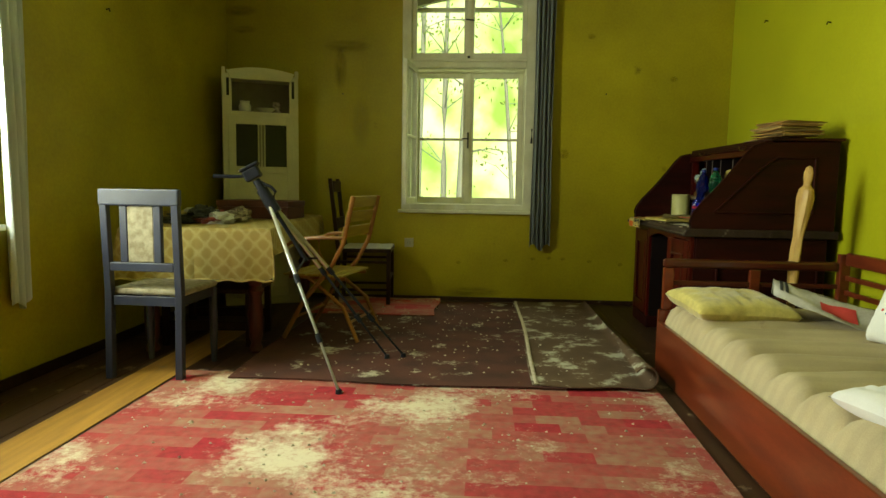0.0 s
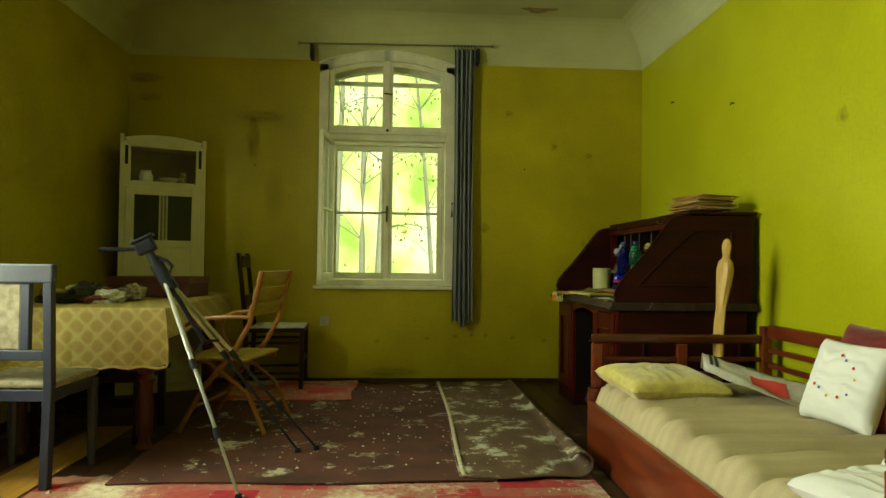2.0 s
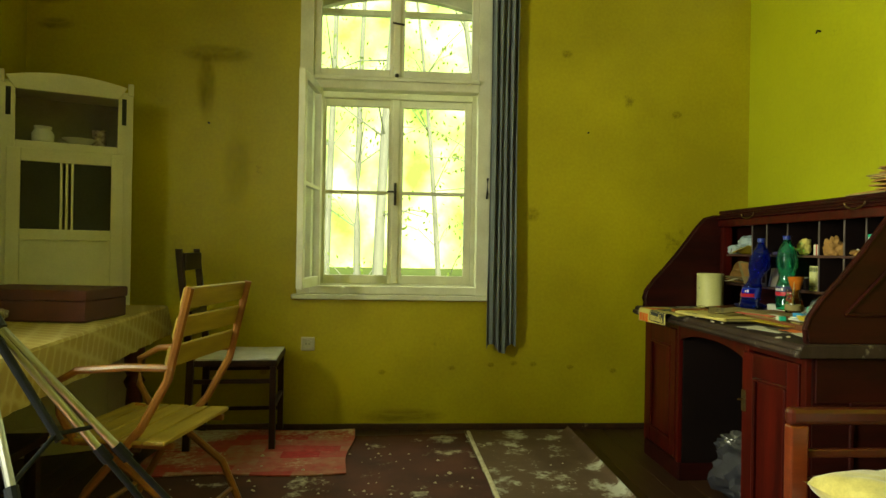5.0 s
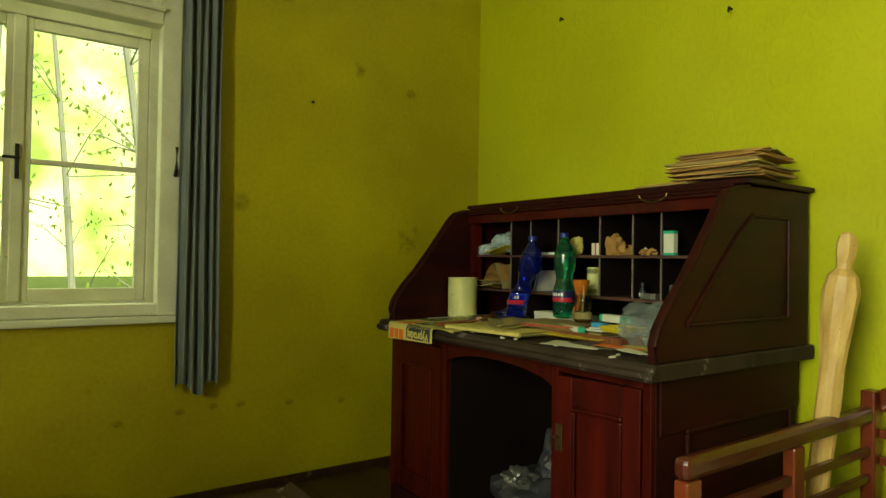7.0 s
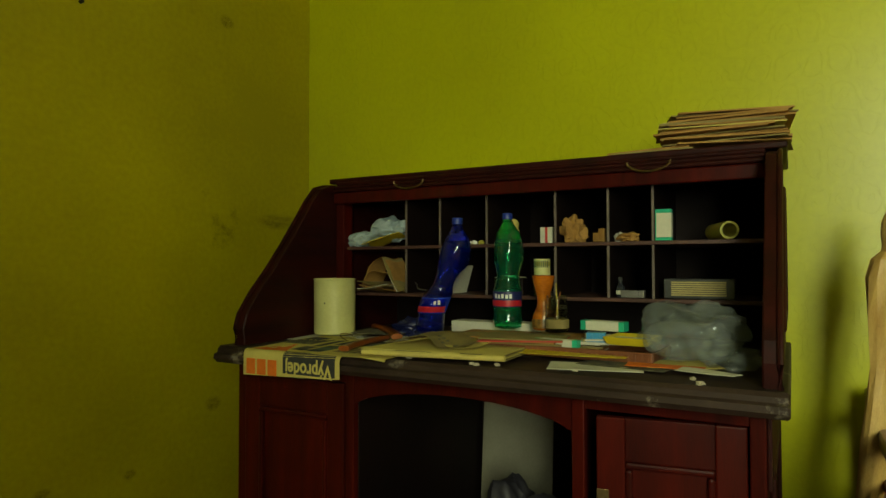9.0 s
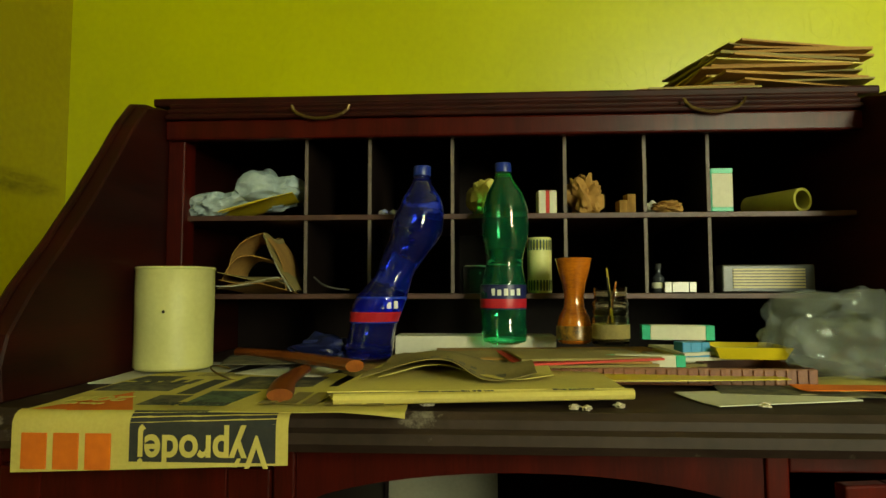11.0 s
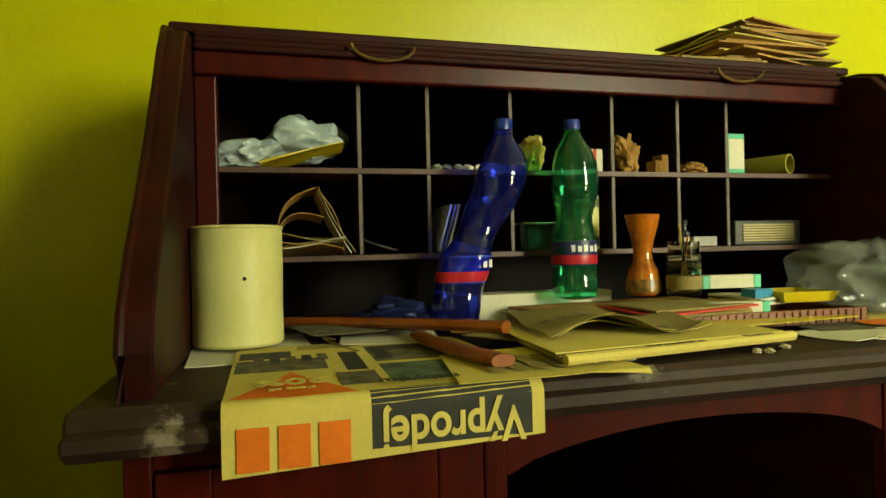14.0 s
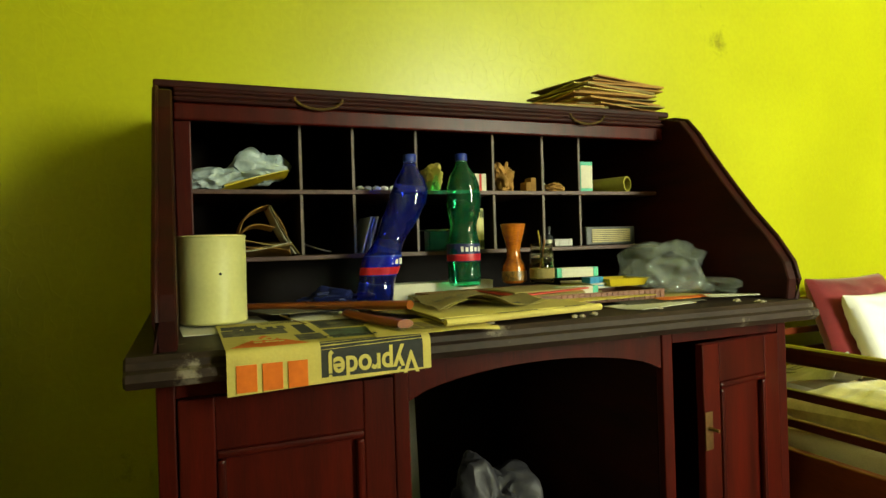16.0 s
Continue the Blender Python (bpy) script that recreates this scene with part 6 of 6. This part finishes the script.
for x in (-0.098, 0.084):
    part("rim", B(x, -0.228, 0.001, x + 0.007, 0.228, 0.026, 0.002), "tray", tr)
for y in (-0.229, 0.222):
    part("rim", B(-0.091, y, 0.001, 0.083, y + 0.007, 0.026, 0.002), "tray", tr)
for k in range(30):
    part("rib", B(-0.1005, -0.222 + k * 0.015, 0.003, -0.0985, -0.214 + k * 0.015, 0.024, 0.0008), "tray", tr)
stack("envelopes", pose(1.85, 6.08, WT + 0.030, 0, 0, 5), 0.15, 0.21, 4, 0.003, ("news_old", "kraft", "print_red", "news_old"), "brown envelopes and leaflets on the tray", "papers", 17, 0.008, 7)


def carton(name, m, w, d, h, body, ends, label):
    th = thing(name, m, label, "box")
    part("body", B(-w / 2, -d / 2 + 0.014, 0, w / 2, d / 2 - 0.014, h, 0.001), body, th)
    for s in (-1, 1):
        part("end", B(-w / 2, s * d / 2 - (0.0138 if s > 0 else 0), 0, w / 2, s * d / 2 + (0.0138 if s < 0 else 0), h, 0.001), ends, th)
    return th


carton("medicine_carton", pose(1.815, 5.985, WT + 0.028, 0, 0, -6), 0.022, 0.115, 0.018, "paper", "teal", "slim white carton with green ends on the tray")
carton("medicine_carton", pose(1.935, 5.90, WT + 0.060, 0, 0, -8), 0.035, 0.115, 0.024, "paper", "teal", "white carton with green ends on the papers")
carton("blue_carton", pose(1.86, 5.90, WT + 0.036, 0, 0, 10), 0.030, 0.045, 0.026, "cyan", "cyan", "small light blue carton with white stripes")
stack("booklet", pose(1.90, 5.87, WT + 0.034, 0, 0, 12), 0.10, 0.15, 3, 0.004, ("paper", "news", "paper"), "small stack of booklets on the tray", "booklet", 23, 0.005, 8)
yt = thing("yellow_tray", pose(1.875, 5.815, WT + 0.036, 0, 0, -6), "small shallow yellow plastic dish", "dish")
part("bowl", lathe([(0.05, 0), (0.062, 0.003), (0.075, 0.020), (0.078, 0.020), (0.066, 0.002), (0.01, 0.003)], 4), "yellow", yt).rotation_euler = (0, 0, radians(45))
bg = thing("film_bag", pose(1.86, 5.68, WT + 0.004), "crumpled clear plastic film bag on the desk", "bag")
part("film", rumpled(0.24, 0.25, 0.165, 2.7), "film_thin", bg)
part("inner_fold", rumpled(0.19, 0.20, 0.12, 7.9, 4), "film_thin", bg)
part("tail", spun(rumpled(0.16, 0.13, 0.06, 6.1, 4), pose(-0.08, -0.09, 0.0)), "film_thin", bg)
for k, (x, y, r, w, d, mm) in enumerate(((1.70, 5.86, 14, 0.10, 0.20, "paper"), (1.76, 5.80, -10, 0.12, 0.20, "ink_grey"), (1.80, 5.70, 24, 0.11, 0.16, "news"), (1.74, 5.72, 5, 0.05, 0.16, "orange"),
                                         (1.69, 5.63, -18, 0.04, 0.12, "paper"), (1.83, 6.34, 30, 0.13, 0.18, "news_old"), (1.90, 6.35, -12, 0.12, 0.2, "kraft"), (1.77, 5.93, 3, 0.06, 0.25, "yellow"), (1.97, 6.60, 15, 0.14, 0.17, "ink_grey"))):
    flat_paper("leaflet", pose(x, y, WT + 0.001 + 0.0022 * k, 0, 0, r), w, d, mm, "loose leaflet among the clutter on the desk", k)
rnd = random.Random(31)
for k in range(8):
    solo("crumb", crumpled(0.014, 0.010, 0.006, k, 0.6), "debris", pose(rnd.uniform(1.60, 1.68), rnd.uniform(5.55, 6.3), WT, 0, 0, k * 40), "pale flake of plaster on the worktop", "crumb", "flakes on the worktop")

# ---- in the pigeonholes ----
UP, LO = 1.089, 0.9365
cbag = thing("carrier_bag", pose(2.10, 6.69, UP), "crumpled pale grey carrier bag with yellow paper", "bag")
part("bag", spun(rumpled(0.12, 0.16, 0.10, 8.2), pose(0.01, -0.035, 0.014)), "bag_white", cbag)
part("bag", spun(rumpled(0.11, 0.15, 0.062, 3.2), pose(-0.015, 0.06, 0.0, -14)), "bag_white", cbag)


def yellow_sheet(u, v):
    return (-0.055 + 0.09 * u, 0.045 - 0.14 * v, 0.004 + 0.034 * v + 0.006 * math.sin(5 * u + 2 * v))


part("paper", sheet(8, 10, yellow_sheet, 0.0015), "yellow", cbag, "bright yellow folded paper")
part("paper", spun(sheet(8, 10, yellow_sheet, 0.0015), pose(-0.006, 0.012, 0.0, 0, 0, 9)), "yellow", cbag, "bright yellow folded paper")
env = thing("old_envelopes", pose(2.07, 6.64, LO), "opened brown envelopes spilling from a pigeonhole", "envelopes")


def tent(y0_, z0_, y1_, z1_, bulge, x0=-0.05, x1=0.07):
    """One stiff leaf of an opened envelope, from its foot up to the fold."""
    def f(u, v):
        n = bulge * math.sin(math.pi * v)
        return (x0 + (x1 - x0) * u, y0_ + (y1_ - y0_) * v + n * (z1_ - z0_), z0_ + (z1_ - z0_) * v - n * (y1_ - y0_) + 0.004 * math.sin(6 * u + v))
    return sheet(8, 12, f, 0.0014)


part("envelope", tent(-0.060, 0.003, 0.002, 0.112, 0.04), "news_old", env)
part("envelope", tent(-0.052, 0.003, 0.004, 0.108, 0.03, -0.045, 0.06), "paper", env)
part("envelope", tent(-0.040, 0.006, 0.004, 0.110, -0.10, -0.04, 0.07), "kraft", env)
part("envelope", tent(0.072, 0.035, 0.006, 0.111, 0.20, -0.045, 0.06), "kraft", env, "torn brown envelope flap")
part("envelope", tent(0.080, 0.022, -0.005, 0.060, 0.28, -0.055, 0.06), "kraft", env)
for k in range(5):
    part("letter", spun(sheet(10, 8, lambda u, v: (-0.075 + 0.13 * u, -0.045 + 0.115 * v, 0.003 + 0.0075 * k + 0.009 * math.sin(3.2 * v + k) * (1 - u)), 0.0012), pose(-0.006 * (k % 3), 0.004 * k, 0, 0, 7 - 2 * k, 5 * (k - 2))), ("kraft", "news_old", "paper", "kraft", "news_old")[k], env)
for k in range(6):
    solo("white_pebble", crumpled(0.018, 0.018, 0.013, k * 2.2, 0.3), "china" if k < 5 else "olive_tube", pose(2.075 + 0.004 * (k % 2), 6.42 - 0.021 * k, UP), "small white pebble on the pigeonhole shelf", "pebble", "pebbles on the shelf")
solo("cloth_wad", rumpled(0.07, 0.065, 0.085, 5.5, 4), "news", pose(2.09, 6.225, UP), "twisted wad of yellowish cloth in a pigeonhole", "cloth")
carton("matchbox", pose(2.075, 6.10, UP, 0, 0, 5), 0.03, 0.035, 0.045, "print_red", "paper", "small red and white carton in a pigeonhole")
solo("crumpled_paper", crumpled(0.06, 0.055, 0.075, 7.7, 0.7), "kraft", pose(2.085, 6.025, UP), "crumpled brown paper in a pigeonhole", "paper")
for k, y in enumerate((5.955, 5.94)):
    carton("matchbox", pose(2.075, y, UP + 0.0005, 0, 0, 4), 0.03, 0.012, 0.024 + 0.012 * k, "kraft", "kraft", "tiny brown carton in a pigeonhole")
solo("crumpled_paper", crumpled(0.05, 0.05, 0.025, 9.7, 0.7), "kraft", pose(2.075, 5.87, UP), "folded brown paper twist in a pigeonhole", "paper")
solo("crumpled_paper", crumpled(0.03, 0.03, 0.025, 11.7, 0.4), "paper", pose(2.09, 5.895, UP), "small white paper ball in a pigeonhole", "paper")
mc = thing("upright_carton", pose(2.062, 5.772, UP), "upright white and green carton in a pigeonhole", "box")
part("body", B(-0.012, -0.019, 0.008, 0.012, 0.019, 0.072, 0.001), "paper", mc)
part("end", B(-0.012, -0.019, 0, 0.012, 0.019, 0.0078, 0.0005), "teal", mc)
part("end", B(-0.012, -0.019, 0.0722, 0.012, 0.019, 0.082, 0.0005), "teal", mc)
part("side", B(-0.012, 0.0192, 0, 0.012, 0.0215, 0.082, 0.0005), "teal", mc)
solo("olive_tube", spun(lathe([(0.023, 0), (0.023, 0.13), (0.018, 0.13), (0.017, 0.02), (0.004, 0.02)], 24), pose(0, 0, 0.0235, 0, -90, 0)), "olive_tube", pose(2.19, 5.665, UP, 0, 0, 22), "olive cardboard tube lying in a pigeonhole", "tube")
rdo = thing("small_radio", pose(2.065, 5.69, LO), "small metal-cased radio with a gilt grille", "radio")
part("case", B(-0.008, -0.085, 0, 0.03, 0.085, 0.052, 0.003), "radio_case", rdo)
for k in range(7):
    part("grille_bar", B(-0.0105, -0.066, 0.008 + k * 0.0055, -0.0082, 0.066, 0.0115 + k * 0.0055, 0.0004), "grill", rdo)
ink = thing("ink_bottle", pose(2.07, 5.89, LO), "little dark glass bottle with a pale label", "bottle")
part("glass", lathe([(0.011, 0), (0.012, 0.002), (0.012, 0.028), (0.005, 0.036), (0.005, 0.044)], 16), "dark_pane", ink)
part("stopper", lathe([(0.006, 0.0445), (0.006, 0.055)], 12), "ink", ink)
part("label", lathe([(0.0122, 0.008), (0.0124, 0.009), (0.0124, 0.018), (0.0122, 0.019)], 16), "paper", ink)
carton("grey_box", pose(2.065, 5.855, LO, 0, 0, 3), 0.03, 0.06, 0.02, "metal_grey", "metal_grey", "small grey metal box in a pigeonhole")
tb = thing("striped_tube", pose(2.07, 6.115, LO), "pale upright tube with printed bands", "tube")
part("body", lathe([(0.023, 0), (0.0235, 0.001), (0.0235, 0.104), (0.021, 0.106)], 24), "can", tb)
part("band", lathe([(0.0237, 0.085), (0.0239, 0.086), (0.0239, 0.097), (0.0237, 0.098)], 24), "olive_tube", tb)
part("band", lathe([(0.0237, 0.008), (0.0239, 0.009), (0.0239, 0.02), (0.0237, 0.021)], 24), "olive_tube", tb)
for z in (0.004, 0.081):
    for k in range(9):
        a = math.pi + 0.26 * (k - 4)
        part("stripe", spun(B(-0.0003, -0.0017, 0, 0.0004, 0.0017, 0.020, 0), pose(0.0241 * math.cos(a), 0.0241 * math.sin(a), z, 0, 0, math.degrees(a))), "ink_green", tb)
bk = thing("upright_booklets", pose(2.07, 6.425, LO), "thin booklets leaning in a pigeonhole", "booklet")
for k in range(3):
    part("booklet", spun(B(-0.02, -0.002, 0, 0.09, 0.002, 0.09, 0.0005), pose(0, -0.008 * k, 0.001, 16, 0, 0)), ("paper", "metal_grey", "paper")[k], bk)
flat_paper("folded_note", pose(2.085, 6.22, LO + 0.05, 0, 0, 4), 0.06, 0.08, "paper", "small folded white note on a box", 3)
carton("card_box", pose(2.09, 6.22, LO, 0, 0, 4), 0.06, 0.09, 0.049, "black", "black", "small dark box in a pigeonhole")
solo("wire_coil", tube([(0.02 * math.cos(a) - 0.01, 0.035 - 0.012 * a, 0.03 * math.exp(-a / 3)) for a in np.linspace(0, 6, 18)], 0.002, 6), "metal_grey", pose(2.09, 6.53, LO + 0.002), "thin grey wire lying in a pigeonhole", "wire")

# pale patch in the kneehole, built as a thin leaning sheet
solo("pale_sheet", B(0, 0, 0, 0.004, 0.26, 0.60, 0.001), "inside", pose(2.335, 6.19, 0.0, 0, 5, 0), "pale thin sheet leaning at the back of the kneehole", "card")
# bag of rags in the kneehole
rg = thing("dark_bag", pose(1.86, 6.16, 0.0), "dark crumpled plastic bag of rubbish in the kneehole", "bag")
part("sack", crumpled(0.32, 0.34, 0.30, 14.1, 0.5), "grey_sack", rg)
part("sack_top", spun(rumpled(0.26, 0.24, 0.34, 4.4), pose(0.10, -0.02, 0.13)), "grey_sack", rg, "bulging grey top of the bag")
part("wrapper", spun(crumpled(0.14, 0.12, 0.08, 15.1, 0.7), pose(-0.06, 0.04, 0.22)), "metal_grey", rg)
